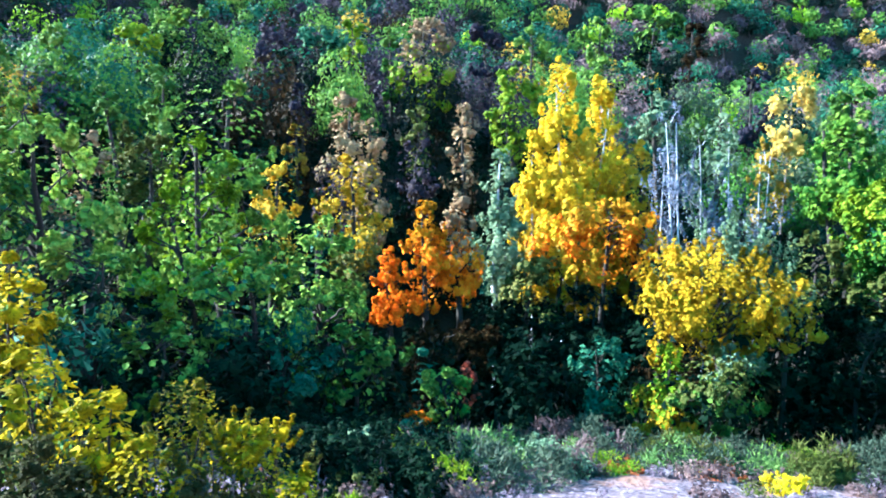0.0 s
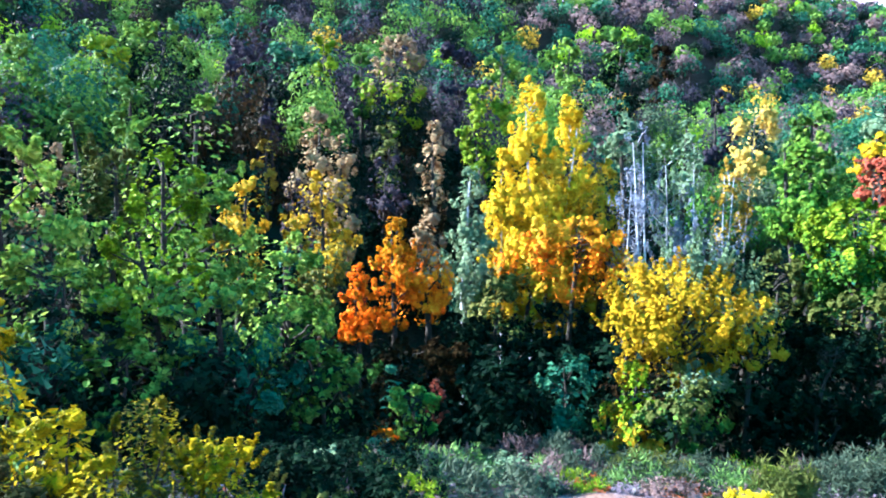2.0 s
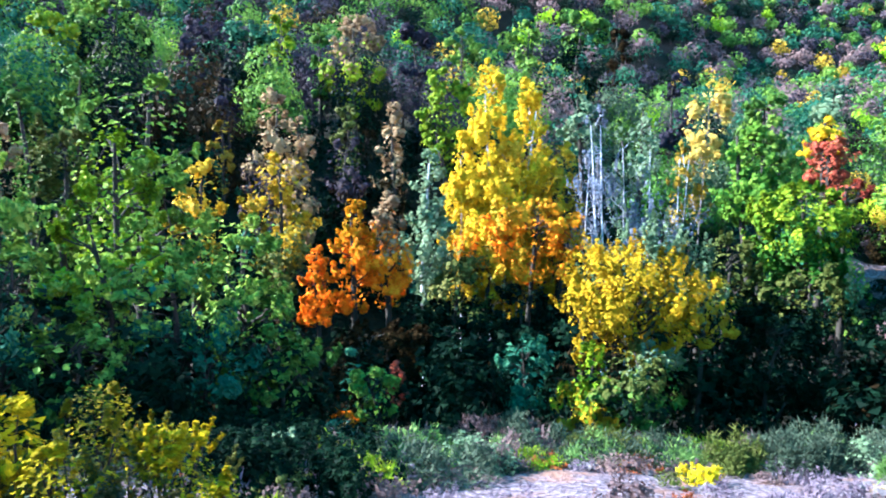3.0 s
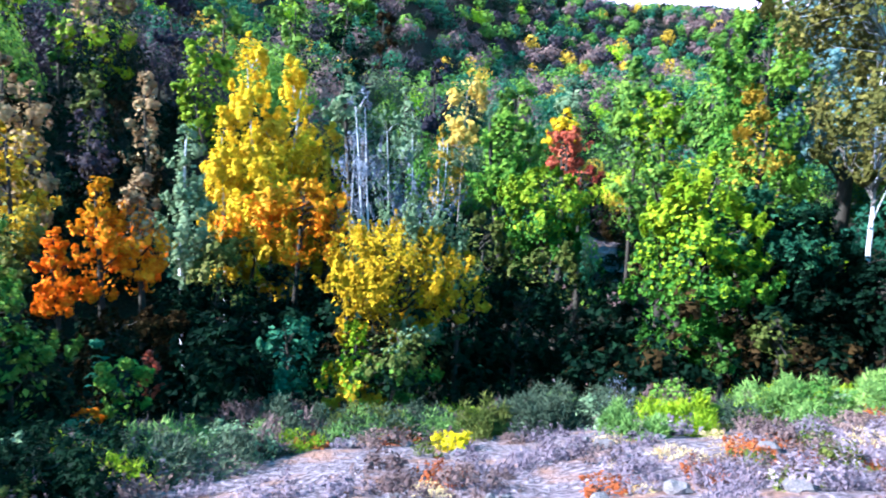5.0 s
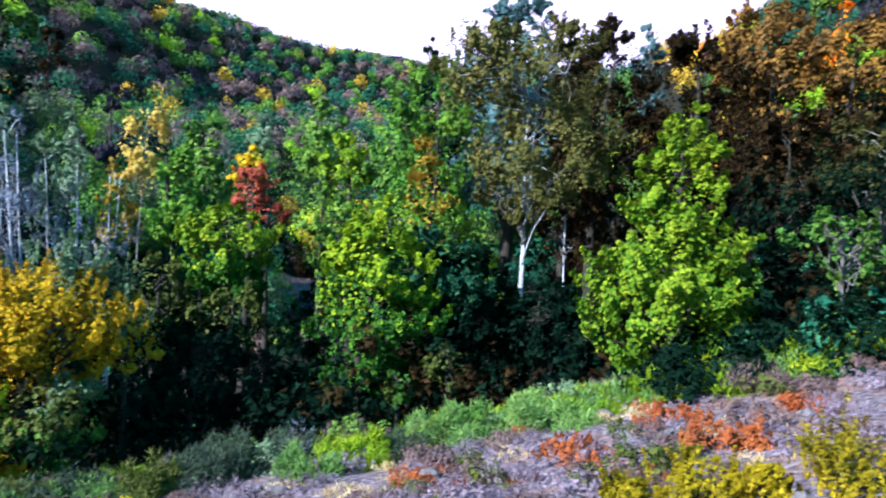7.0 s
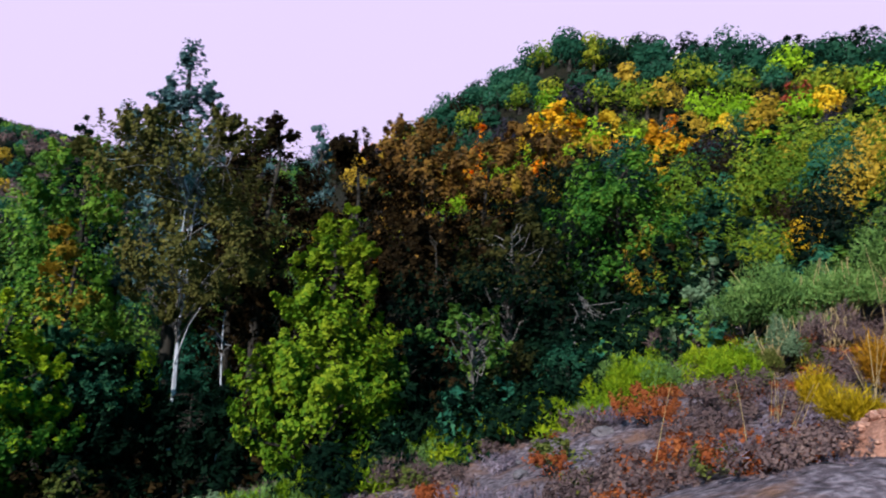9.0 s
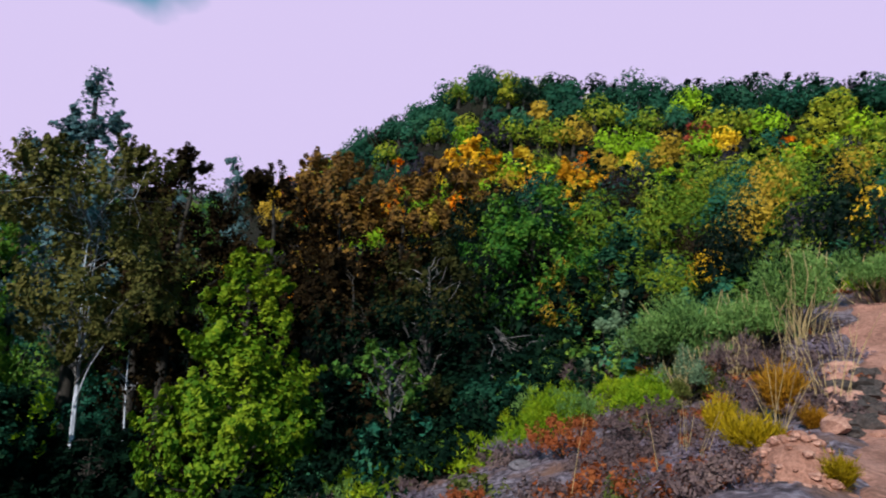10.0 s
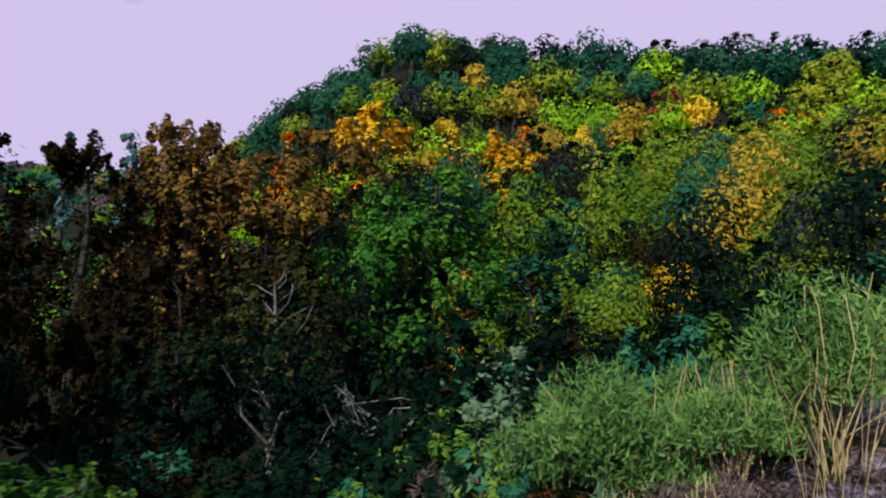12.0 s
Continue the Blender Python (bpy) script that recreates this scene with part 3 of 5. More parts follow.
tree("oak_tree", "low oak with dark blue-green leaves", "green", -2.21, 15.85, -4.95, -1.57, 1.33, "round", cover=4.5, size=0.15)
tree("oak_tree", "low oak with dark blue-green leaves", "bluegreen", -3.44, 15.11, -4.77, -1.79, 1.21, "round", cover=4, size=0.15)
tree("oak_tree", "low young oak with light green leaves", "oak_sunlit", -5.32, 13.17, -3.73, -1.25, 1.32, "round", cover=3, second='green', size=0.15)
tree("oak_tree", "oak with open sunlit yellow-green crown", "lime", -6.27, 18.46, -2.35, 3.24, 1.36, "oak", limbs=22, cover=2.6, spread=0.85, second='oak_sunlit', size=0.15)
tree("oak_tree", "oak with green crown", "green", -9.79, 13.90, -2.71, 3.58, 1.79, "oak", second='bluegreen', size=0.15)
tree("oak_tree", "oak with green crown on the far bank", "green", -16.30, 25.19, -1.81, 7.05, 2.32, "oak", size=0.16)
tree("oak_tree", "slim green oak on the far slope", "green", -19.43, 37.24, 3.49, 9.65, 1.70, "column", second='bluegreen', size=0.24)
tree("oak_tree", "oak with sunlit top and shaded base put into its colours", "lime", -16.86, 40.64, 4.17, 9.93, 1.86, "oak", second='bluegreen', size=0.26)
tree("oak_tree", "broad green oak on the far slope", "green", -16.15, 47.32, 6.08, 12.52, 2.52, "oak", second='shade_darkgreen', size=0.31)
tree("oak_tree", "small green oak on the wooded slope", "green", -13.27, 29.12, -0.53, 5.62, 0.78, "oak", size=0.19)
tree("oak_tree", "small green oak on the wooded slope", "green", -12.03, 31.80, 0.36, 6.70, 1.10, "oak", size=0.21)
tree("oak_tree", "oak with some tan leaves", "tan", -11.58, 23.28, -2.78, 3.49, 1.08, "oak", second='bluegreen', size=0.15)
tree("oak_tree", "leafless mauve-grey oak darkened to stand in for shade", "shadetwig", -11.60, 56.83, 7.97, 14.70, 2.37, "oak", size=0.37)
tree("oak_tree", "leafless mauve-grey oak darkened to stand in for shade", "shadetwig", -12.11, 50.57, 5.96, 11.40, 1.54, "oak", size=0.33)
tree("oak_tree", "dense dark green oak on the far slope", "bluegreen", -8.09, 47.31, 4.86, 10.94, 2.53, "oak", second='shade_darkgreen', size=0.31)
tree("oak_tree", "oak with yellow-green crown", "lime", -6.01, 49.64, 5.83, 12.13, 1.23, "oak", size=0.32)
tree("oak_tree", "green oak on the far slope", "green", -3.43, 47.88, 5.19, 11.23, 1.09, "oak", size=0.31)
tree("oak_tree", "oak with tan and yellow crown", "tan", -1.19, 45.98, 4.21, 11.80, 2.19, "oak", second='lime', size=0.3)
tree("oak_tree", "bare grey-brown oak on the slope, dimmed for shade", "shadetwig", 2.78, 47.92, 4.33, 11.59, 1.74, "oak", sparse=0.7, size=0.31)
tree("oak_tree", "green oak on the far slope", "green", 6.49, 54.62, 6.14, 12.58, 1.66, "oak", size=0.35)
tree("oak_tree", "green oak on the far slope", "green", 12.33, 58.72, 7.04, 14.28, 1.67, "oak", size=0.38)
tree("oak_tree", "large dark green oak on the far slope", "green", 15.41, 53.84, 4.99, 13.82, 2.46, "oak", second='shade_darkgreen', size=0.35)
tree("oak_tree", "brown-leaved oak on the wooded slope", "brown", 19.09, 56.88, 6.19, 13.46, 1.19, "oak", size=0.37)
tree("oak_tree", "oak with thin tan and mauve leaves", "tan", -4.52, 33.70, -1.65, 5.8, 1.9, "plume", second='shadetwig', sparse=0.85, size=0.22)
tree("oak_tree", "slim oak with tan leaves", "tan", -3.28, 32.84, -2.31, 4.6, 1.3, "plume", sparse=0.85, size=0.22)
tree("oak_tree", "oak with gold top and olive lower crown", "gold", -3.69, 29.77, -4.25, 2.84, 1.74, "oak", second='olive', size=0.2)
tree("oak_tree", "small oak with gold top", "gold", -6.11, 26.30, -3.82, 2.43, 1.23, "oak", second='green', size=0.17)
tree("oak_tree", "small olive-leaved oak on the wooded slope", "shadetwig", -7.65, 39.26, 2.24, 6.87, 0.83, "round", size=0.26)
tree("oak_tree", "small olive-leaved oak on the wooded slope", "olive", -1.36, 39.98, 0.96, 5.46, 1.00, "round", size=0.26)
tree("oak_tree", "slim oak with tan-brown leaves", "tan", 1.00, 35.99, -1.28, 5.7, 1.3, "plume", second='brown', sparse=0.85, size=0.24)
tree("oak_tree", "bare mauve-brown oak on the slope, dimmed for shade", "shadetwig", -1.37, 35.97, -1.72, 3.43, 1.33, "oak", second='brown', size=0.24)
tree("oak_tree", "small ochre oak on the wooded slope", "ochre", -7.45, 37.26, 0.43, 4.35, 0.65, "round", size=0.24)
tree("maple_tree", "small maple with bright orange-red leaves", "orange", -1.8, 23.95, -3.6, -0.6, 0.8, "cone", cover=8, size=0.15, spread=1.3)
tree("maple_tree", "slim maple with orange leaves", "amber", -0.63, 24.99, -3.4, 1.1, 1.1, "plume", cover=5, spread=1.2, second='orange', size=0.17)
tree("maple_tree", "slim maple with faded orange leaves", "tan", 0.55, 25.4, -3.4, 1.2, 1.1, "plume", cover=7, second='orange', size=0.17)
tree("oak_tree", "low tangle of dark brown oak", "brown", -0.1, 22.4, -6.6, -3.0, 2.0, "round", second='brown', size=0.17)
# added hazel; its near-black leaves stand in for shade
tree("hazel_shrub", "added hazel whose near-black leaf colour stands in for shade", "shade_darkgreen", 1.75, 23.6, -6.8, -2.2, 1.4, "round", size=0.17, cover=6)
tree("oak_tree", "undergrowth oak with dark olive leaves", "olive", 3.10, 26.82, -6.81, -1.20, 1.59, "round", second='shade_darkgreen', size=0.18)
tree("birch_tree", "slim grey-green birch with a pale trunk", "greygreen", 2.16, 27.41, -3.88, 3.2, 1.3, "plume", bark=WHITE_BARK, second='greygreen', stem=0.11, size=0.18)
tree("oak_tree", "oak with dense vivid green crown", "bright", 3.89, 41.82, 0.97, 7.8, 1.6, "round", cover=8, size=0.24)
tree("poplar_tree", "tall poplar with bright yellow autumn leaves", "yellow", 4.87, 30.61, -4.5, 7.3, 2.0, "plume", spread=1.15, bark=WHITE_BARK, cover=6, size=0.16, stem=0.09, second='yellow', rise=0.8)
tree("poplar_tree", "slender poplar with bright yellow autumn leaves", "yellow", 3.75, 30.36, -4.4, 3.9, 1.25, "plume", spread=1.15, bark=WHITE_BARK, cover=5.5, size=0.16, stem=0.07, second='gold', rise=0.8)
tree("poplar_tree", "tall poplar with yellow-gold autumn leaves", "yellow", 6.75, 31.3, -4.5, 6.5, 1.9, "plume", spread=1.15, bark=WHITE_BARK, cover=5.5, size=0.16, stem=0.09, second='gold', rise=0.8)
tree("poplar_tree", "poplar with thin gold autumn leaves", "gold", 5.6, 29.94, -4.6, 3.6, 1.9, "plume", spread=1.1, bark=WHITE_BARK, cover=4.5, size=0.16, stem=0.07, second='gold', rise=0.8)
tree("poplar_tree", "short poplar with gold leaves", "gold", 8.15, 30.39, -4.6, 3.5, 1.4, "plume", cover=5, size=0.17, rise=0.8)
tree("maple_tree", "low maple with orange-gold leaves", "amber", 6.45, 28.2, -2.9, 0.7, 2.2, "oak", second='orange', cover=5, size=0.17)
tree("maple_tree", "low maple with orange and olive leaves", "orange", 4.67, 29.63, -3.14, 0.02, 1.34, "round", second='olive', size=0.2)
tree("birch_tree", "bare birch with twin tall white trunks", "twigs", 9.32, 27.46, -2.2, 4.9, 1.15, "column", spread=1.3, bark=WHITE_BARK, sparse=0.14, size=0.1, stem=0.055, stems=2, lean=-0.9, rise=0.8, slim=0.7, limbs=22)
tree("birch_tree", "bare birch with a forked white trunk", "greygreen", 10.15, 27.9, -2.4, 3.9, 1.05, "column", bark=WHITE_BARK, sparse=0.30, size=0.1, stem=0.048, second="twigs", lean=-0.3, rise=0.8, slim=0.7, limbs=22)
tree("birch_tree", "birch with thin grey-green leaves and a white trunk", "greygreen", 10.78, 26.92, -1.2, 4.1, 0.95, "column", bark=WHITE_BARK, sparse=0.5, size=0.12, stem=0.045, lean=-0.4, rise=0.85, slim=0.8, limbs=20, second="twigs")
tree("birch_tree", "twin-stemmed birch with sparse yellowing leaves", "ochre", 11.48, 26.09, -1.4, 3.1, 0.95, "column", bark=WHITE_BARK, sparse=0.42, size=0.13, stem=0.035, stems=2, rise=0.8, slim=0.8, limbs=20, second="twigs")
tree("birch_tree", "thin bare birch with a white trunk", "twigs", 8.75, 28.10, -2.0, 2.9, 0.8, "column", bark=WHITE_BARK, sparse=0.16, size=0.1, stem=0.035, lean=-0.4, rise=0.8, slim=0.7, limbs=18)
tree("birch_tree", "grey-green birch on the wooded slope", "greygreen", 9.50, 32.65, 2.51, 5.49, 1.07, "cone", size=0.21)
tree("birch_tree", "pale green birch on the wooded slope", "greygreen", 11.34, 29.92, 1.05, 4.94, 0.81, "cone", size=0.2)
tree("birch_tree", "birch with pale yellow leaves", "palegold", 16.17, 34.39, 1.2, 6.0, 1.5, "oak", size=0.2, sparse=0.8, stem=0.05, bark=GREY_BARK)
tree("oak_tree", "bare mauve oak in the wood, dimmed for shade", "shadetwig", 19.29, 46.13, 1.34, 8.55, 1.50, "oak", size=0.3)
tree("willow_tree", "bushy willow with golden leaves", "willow", 6.75, 17.5, -3.3, 0.0, 1.75, "fountain", cover=4.6, size=0.1, limbs=24, slim=0.7, spread=1.2)
tree("willow_tree", "thin grey-green willow shoots", "greygreen", 7.45, 18.02, -2.4, 0.75, 1.70, "column", size=0.1, sparse=0.55, slim=0.5)
tree("willow_tree", "gold willow bough at the bush's edge", "willow", 5.38, 17.39, -3.3, -0.75, 0.8, "fountain", cover=5, size=0.1, slim=0.7)
tree("willow_tree", "orange-gold willow bough over the hollow", "gold", 8.35, 17.2, -2.7, -0.75, 0.95, "round", cover=4.5, size=0.1)
tree("elder_shrub", "elder with grey-green leaves below the willow", "greygreen", 6.75, 16.3, -4.4, -2.3, 0.85, "round", cover=4, size=0.11, second="green")
tree("willow_tree", "yellow-green willow sucker on the wooded slope", "lime", 5.38, 16.76, -4.90, -2.29, 0.94, "column", second='gold', size=0.13)
tree("willow_tree", "green willow sucker on the wooded slope", "olive", 6.24, 16.03, -4.49, -2.25, 1.16, "round", second='green', size=0.13)
tree("elder_shrub", "low elder with blue-green leaves", "bluegreen", 3.77, 17.09, -4.33, -2.26, 0.96, "round", second='bluegreen', size=0.15)
tree("elder_shrub", "low elder with shade put into its dark leaf colour", "shade_darkgreen", 2.90, 16.75, -4.49, -2.97, 0.67, "round", size=0.13)
tree("hazel_shrub", "small green hazel on the wooded slope", "oak_sunlit", 0.02, 18.6, -5.4, -3.4, 0.8, "oak", cover=6, size=0.15)
tree("hazel_shrub", "small hazel with red-brown leaves", "red", 0.64, 19.39, -4.80, -3.45, 0.39, "column", size=0.13)
tree("hazel_shrub", "small hazel with orange leaves", "orange", -0.67, 17.99, -5.39, -4.46, 0.40, "round", size=0.13)
# hazels added in the dark hollows, their shade put into the leaf colour
tree("hazel_shrub", "added hazel whose near-black leaf colour stands in for shade", "shade_darkgreen", 18.65, 12.82, -3.39, -0.84, 1.88, "round", size=0.17, cover=6)
tree("hazel_shrub", "added hazel whose near-black leaf colour stands in for shade", "shade_darkgreen", 16.44, 13.52, -3.94, -1.94, 1.65, "round", size=0.17, cover=6)
tree("hazel_shrub", "added hazel whose near-black leaf colour stands in for shade", "shade_darkgreen", 5.78, 27.40, -6.84, -2.34, 2.17, "round", size=0.17, cover=6)
tree("hazel_shrub", "added hazel whose near-black leaf colour stands in for shade", "shade_darkgreen", 3.47, 24.76, -6.73, -3.35, 2.17, "round", size=0.17, cover=6)
tree("hazel_shrub", "added hazel whose near-black leaf colour stands in for shade", "shade_darkgreen", 9.17, 18.11, -4.70, -1.59, 1.73, "round", size=0.17, cover=6)
tree("hazel_shrub", "added hazel whose near-black leaf colour stands in for shade", "shade_darkgreen", 10.32, 17.13, -4.57, -1.56, 1.50, "round", size=0.17, cover=6)
tree("hazel_shrub", "added hazel whose near-black leaf colour stands in for shade", "shade_darkgreen", 14.27, 18.19, -4.98, -2.7, 1.2, "round", size=0.17, cover=6)
tree("hazel_shrub", "added hazel whose near-black leaf colour stands in for shade", "shade_darkgreen", 17.21, 14.56, -3.30, 0.89, 1.91, "round", size=0.17, cover=6)
tree("hazel_shrub", "added hazel whose near-black leaf colour stands in for shade", "shade_darkgreen", 18.06, 12.03, -2.75, -0.16, 1.48, "round", size=0.17, cover=6)
tree("hazel_shrub", "added hazel whose near-black leaf colour stands in for shade", "shade_darkgreen", 19.98, 6.54, -1.69, 0.98, 1.82, "round", size=0.17, cover=6)
tree("hazel_shrub", "added hazel whose near-black leaf colour stands in for shade", "shade_darkgreen", 8.63, 27.69, -5.59, -1.07, 1.53, "round", size=0.17, cover=6)
tree("hazel_shrub", "added hazel whose near-black leaf colour stands in for shade", "shade_darkgreen", 10.87, 23.62, -4.48, -0.12, 1.67, "round", size=0.17, cover=6)
tree("hazel_shrub", "added hazel whose near-black leaf colour stands in for shade", "shade_darkgreen", 21.27, 7.20, -1.90, 0.81, 1.20, "round", size=0.17, cover=6)
tree("hazel_shrub", "added hazel whose near-black leaf colour stands in for shade", "shade_darkgreen", 20.92, 6.26, -1.41, 0.77, 1.41, "round", size=0.17, cover=6)
tree("maple_tree", "maple with vivid green crown", "vivid", 11.96, 22.03, 0.0, 3.5, 1.35, "cone", cover=9, size=0.16)
tree("maple_tree", "maple with broad vivid green crown", "bright", 12.53, 19.98, -1.9, 1.55, 1.7, "round", cover=9, size=0.16, second="vivid")
tree("maple_tree", "maple with olive boughs darkened below for shade", "olive", 12.2, 18.95, -3.91, -0.68, 1.4, "oak", second='shade_darkgreen', size=0.15)
tree("maple_tree", "olive maple with lower leaves darkened for shade", "olive", 10.44, 20.33, -3.92, 0.07, 1.35, "oak", second='shade_darkgreen', size=0.15)
tree("maple_tree", "small maple with a yellow top", "yellow", 16.47, 25.19, 2.17, 3.88, 0.98, "cone", size=0.2)
tree("maple_tree", "small maple with red leaves", "red", 15.97, 24.32, 1.15, 3.03, 1.06, "round", size=0.15, cover=6)
tree("maple_tree", "low maple with dull red leaves", "red", 16.29, 23.51, -0.36, 1.62, 0.94, "round", second='brown', size=0.19)
tree("oak_tree", "green oak above the clearing", "green", 22.4, 28.3, -2.0, 6.87, 1.92, "oak", second='green', stem=0.12, size=0.23)
tree("oak_tree", "oak with yellow-green crown", "lime", 22.07, 26.05, -3.48, 6.03, 1.67, "oak", second='green', size=0.22)
tree("oak_tree", "low oak with green and brown leaves", "green", 20.1, 23.6, -4.52, 2.30, 1.31, "round", second='brown', size=0.2)
tree("oak_tree", "pale green birch on the wooded slope", "greygreen", 25.27, 38.55, 4.55, 6.80, 1.14, "cone", size=0.3)
tree("oak_tree", "green oak on the wooded slope", "green", 22.47, 40.21, -1.97, 7.09, 1.59, "oak", size=0.3)
tree("oak_tree", "dark green oak at the wood's edge", "green", 23.17, 23.72, -3.33, 7.70, 1.95, "oak", second='shade_darkgreen', size=0.21)
tree("pine_tree", "dark pine top on the wooded slope", "shade_darkgreen", 29.32, 27.48, -1.27, 10.74, 1.45, "oak", size=0.25)
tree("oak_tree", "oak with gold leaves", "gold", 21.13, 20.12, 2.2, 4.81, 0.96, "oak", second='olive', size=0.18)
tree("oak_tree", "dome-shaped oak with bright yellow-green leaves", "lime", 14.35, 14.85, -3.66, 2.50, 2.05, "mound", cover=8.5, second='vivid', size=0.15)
# dark crown put in for the shaded right side of the dome oak
tree("oak_tree", "oak with dark crown standing in for the dome oak's shaded side", "summit", 16.22, 14.40, -3.62, 1.54, 1.84, "oak", second='shade_darkgreen', size=0.15)
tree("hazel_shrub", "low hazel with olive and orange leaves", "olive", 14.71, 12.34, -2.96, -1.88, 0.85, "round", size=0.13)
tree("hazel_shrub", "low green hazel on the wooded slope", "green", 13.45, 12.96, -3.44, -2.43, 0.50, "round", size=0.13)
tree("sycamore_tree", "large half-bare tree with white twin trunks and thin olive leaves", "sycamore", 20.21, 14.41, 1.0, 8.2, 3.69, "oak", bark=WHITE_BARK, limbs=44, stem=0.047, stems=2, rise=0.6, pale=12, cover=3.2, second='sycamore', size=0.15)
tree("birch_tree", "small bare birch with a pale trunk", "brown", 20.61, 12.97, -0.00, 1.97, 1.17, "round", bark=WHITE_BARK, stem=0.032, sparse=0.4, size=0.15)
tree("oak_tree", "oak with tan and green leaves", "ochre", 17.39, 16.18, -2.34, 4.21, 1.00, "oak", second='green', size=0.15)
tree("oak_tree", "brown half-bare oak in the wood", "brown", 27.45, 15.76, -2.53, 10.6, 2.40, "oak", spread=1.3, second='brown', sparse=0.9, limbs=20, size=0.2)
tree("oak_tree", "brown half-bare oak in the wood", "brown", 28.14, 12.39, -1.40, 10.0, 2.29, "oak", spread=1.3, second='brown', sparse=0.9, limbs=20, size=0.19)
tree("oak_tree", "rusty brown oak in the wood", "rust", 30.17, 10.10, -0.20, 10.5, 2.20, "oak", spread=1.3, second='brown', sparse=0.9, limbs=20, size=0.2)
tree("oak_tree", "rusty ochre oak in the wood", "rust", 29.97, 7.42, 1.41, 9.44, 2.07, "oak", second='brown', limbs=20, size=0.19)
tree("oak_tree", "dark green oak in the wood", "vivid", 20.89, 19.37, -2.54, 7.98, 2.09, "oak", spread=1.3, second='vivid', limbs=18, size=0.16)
tree("oak_tree", "brown oak in the wood, dimmed for shade", "brown", 27.57, 17.64, -3.18, 10.5, 2.36, "oak", spread=1.3, second='brown', limbs=18, size=0.2)
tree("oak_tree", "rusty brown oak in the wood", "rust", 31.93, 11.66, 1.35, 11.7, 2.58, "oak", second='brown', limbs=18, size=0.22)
tree("oak_tree", "half-bare oak in the wood, dimmed for shade", "brown", 26.79, 8.30, -0.13, 5.70, 2.09, "oak", second='shade_darkgreen', limbs=18, size=0.18)
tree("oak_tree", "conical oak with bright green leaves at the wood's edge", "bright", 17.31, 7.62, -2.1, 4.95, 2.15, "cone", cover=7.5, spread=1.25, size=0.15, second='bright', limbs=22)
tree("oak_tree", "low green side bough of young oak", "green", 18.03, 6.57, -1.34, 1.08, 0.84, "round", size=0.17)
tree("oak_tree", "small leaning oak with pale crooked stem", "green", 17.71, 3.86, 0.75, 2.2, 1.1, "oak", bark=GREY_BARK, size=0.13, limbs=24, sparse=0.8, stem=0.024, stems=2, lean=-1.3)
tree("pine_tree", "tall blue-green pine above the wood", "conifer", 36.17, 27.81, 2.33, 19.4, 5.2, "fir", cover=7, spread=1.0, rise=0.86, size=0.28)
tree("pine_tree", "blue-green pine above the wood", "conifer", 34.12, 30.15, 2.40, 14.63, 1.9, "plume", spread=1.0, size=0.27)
tree("pine_tree", "dark pine above the wood", "shade_darkgreen", 30.48, 29.57, -0.77, 12.3, 1.6, "plume", size=0.24)
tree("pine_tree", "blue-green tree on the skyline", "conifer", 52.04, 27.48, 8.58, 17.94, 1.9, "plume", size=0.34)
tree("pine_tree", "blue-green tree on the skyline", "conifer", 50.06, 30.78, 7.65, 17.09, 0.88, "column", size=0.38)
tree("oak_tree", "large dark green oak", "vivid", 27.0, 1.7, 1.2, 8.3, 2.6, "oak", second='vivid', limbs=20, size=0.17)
tree("oak_tree", "oak with grey bare lower limbs", "olivedark", 25.64, 5.14, 0.52, 5.95, 2.24, "oak", bark=GREY_BARK, second='shade_darkgreen', limbs=34, sparse=0.8, size=0.17)
tree("oak_tree", "oak with blue-green leaves", "summit", 26.78, -0.9, 1.11, 6.1, 1.5, "round", second='shade_darkgreen', size=0.17)
tree("oak_tree", "tangle of bare grey branches under the oaks", "shade_darkgreen", 22.6, 2.15, 0.48, 2.81, 1.93, "round", bark=GREY_BARK, limbs=34, sparse=0.35, size=0.15)
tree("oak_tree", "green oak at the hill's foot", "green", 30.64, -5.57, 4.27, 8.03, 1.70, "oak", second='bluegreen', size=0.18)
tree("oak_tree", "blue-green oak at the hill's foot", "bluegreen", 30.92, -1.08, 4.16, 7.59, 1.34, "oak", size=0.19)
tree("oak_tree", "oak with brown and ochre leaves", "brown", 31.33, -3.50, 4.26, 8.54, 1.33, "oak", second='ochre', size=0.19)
tree("oak_tree", "dark green oak at the hill's foot", "bluegreen", 30.93, -8.24, 5.42, 8.65, 1.47, "oak", second='shade_darkgreen', size=0.18)
tree("oak_tree", "dark green oak at the hill's foot", "bluegreen", 31.15, -10.51, 6.38, 9.56, 1.56, "oak", second='shade_darkgreen', size=0.19)
tree("oak_tree", "oak with golden-brown leaves", "rust", 31.15, -13.08, 7.27, 10.44, 1.55, "oak", second='green', size=0.19)
tree("oak_tree", "oak with mauve twigs and rust leaves", "rust", 31.13, 6.10, 5.57, 10.46, 1.9, "oak", second='ochre', size=0.21)
tree("oak_tree", "oak with orange top", "amber", 33.12, 5.11, 7.8, 12.0, 1.9, "round", second='rust', size=0.22)
tree("oak_tree", "small orange maple on the hill", "orange", 35.60, 9.48, 7.47, 12.30, 0.71, "cone", size=0.24)
tree("oak_tree", "maple with orange leaves on the hill", "amber", 34.46, 0.51, 7.4, 11.3, 1.5, "oak", second='gold', size=0.22)
tree("oak_tree", "oak with golden crown", "gold", 36.87, 3.09, 9.27, 12.60, 1.13, "oak", size=0.24)
tree("oak_tree", "orange maple on the hill", "orange", 39.13, -9.6, 10.5, 13.6, 1.1, "cone", second='gold', size=0.24)
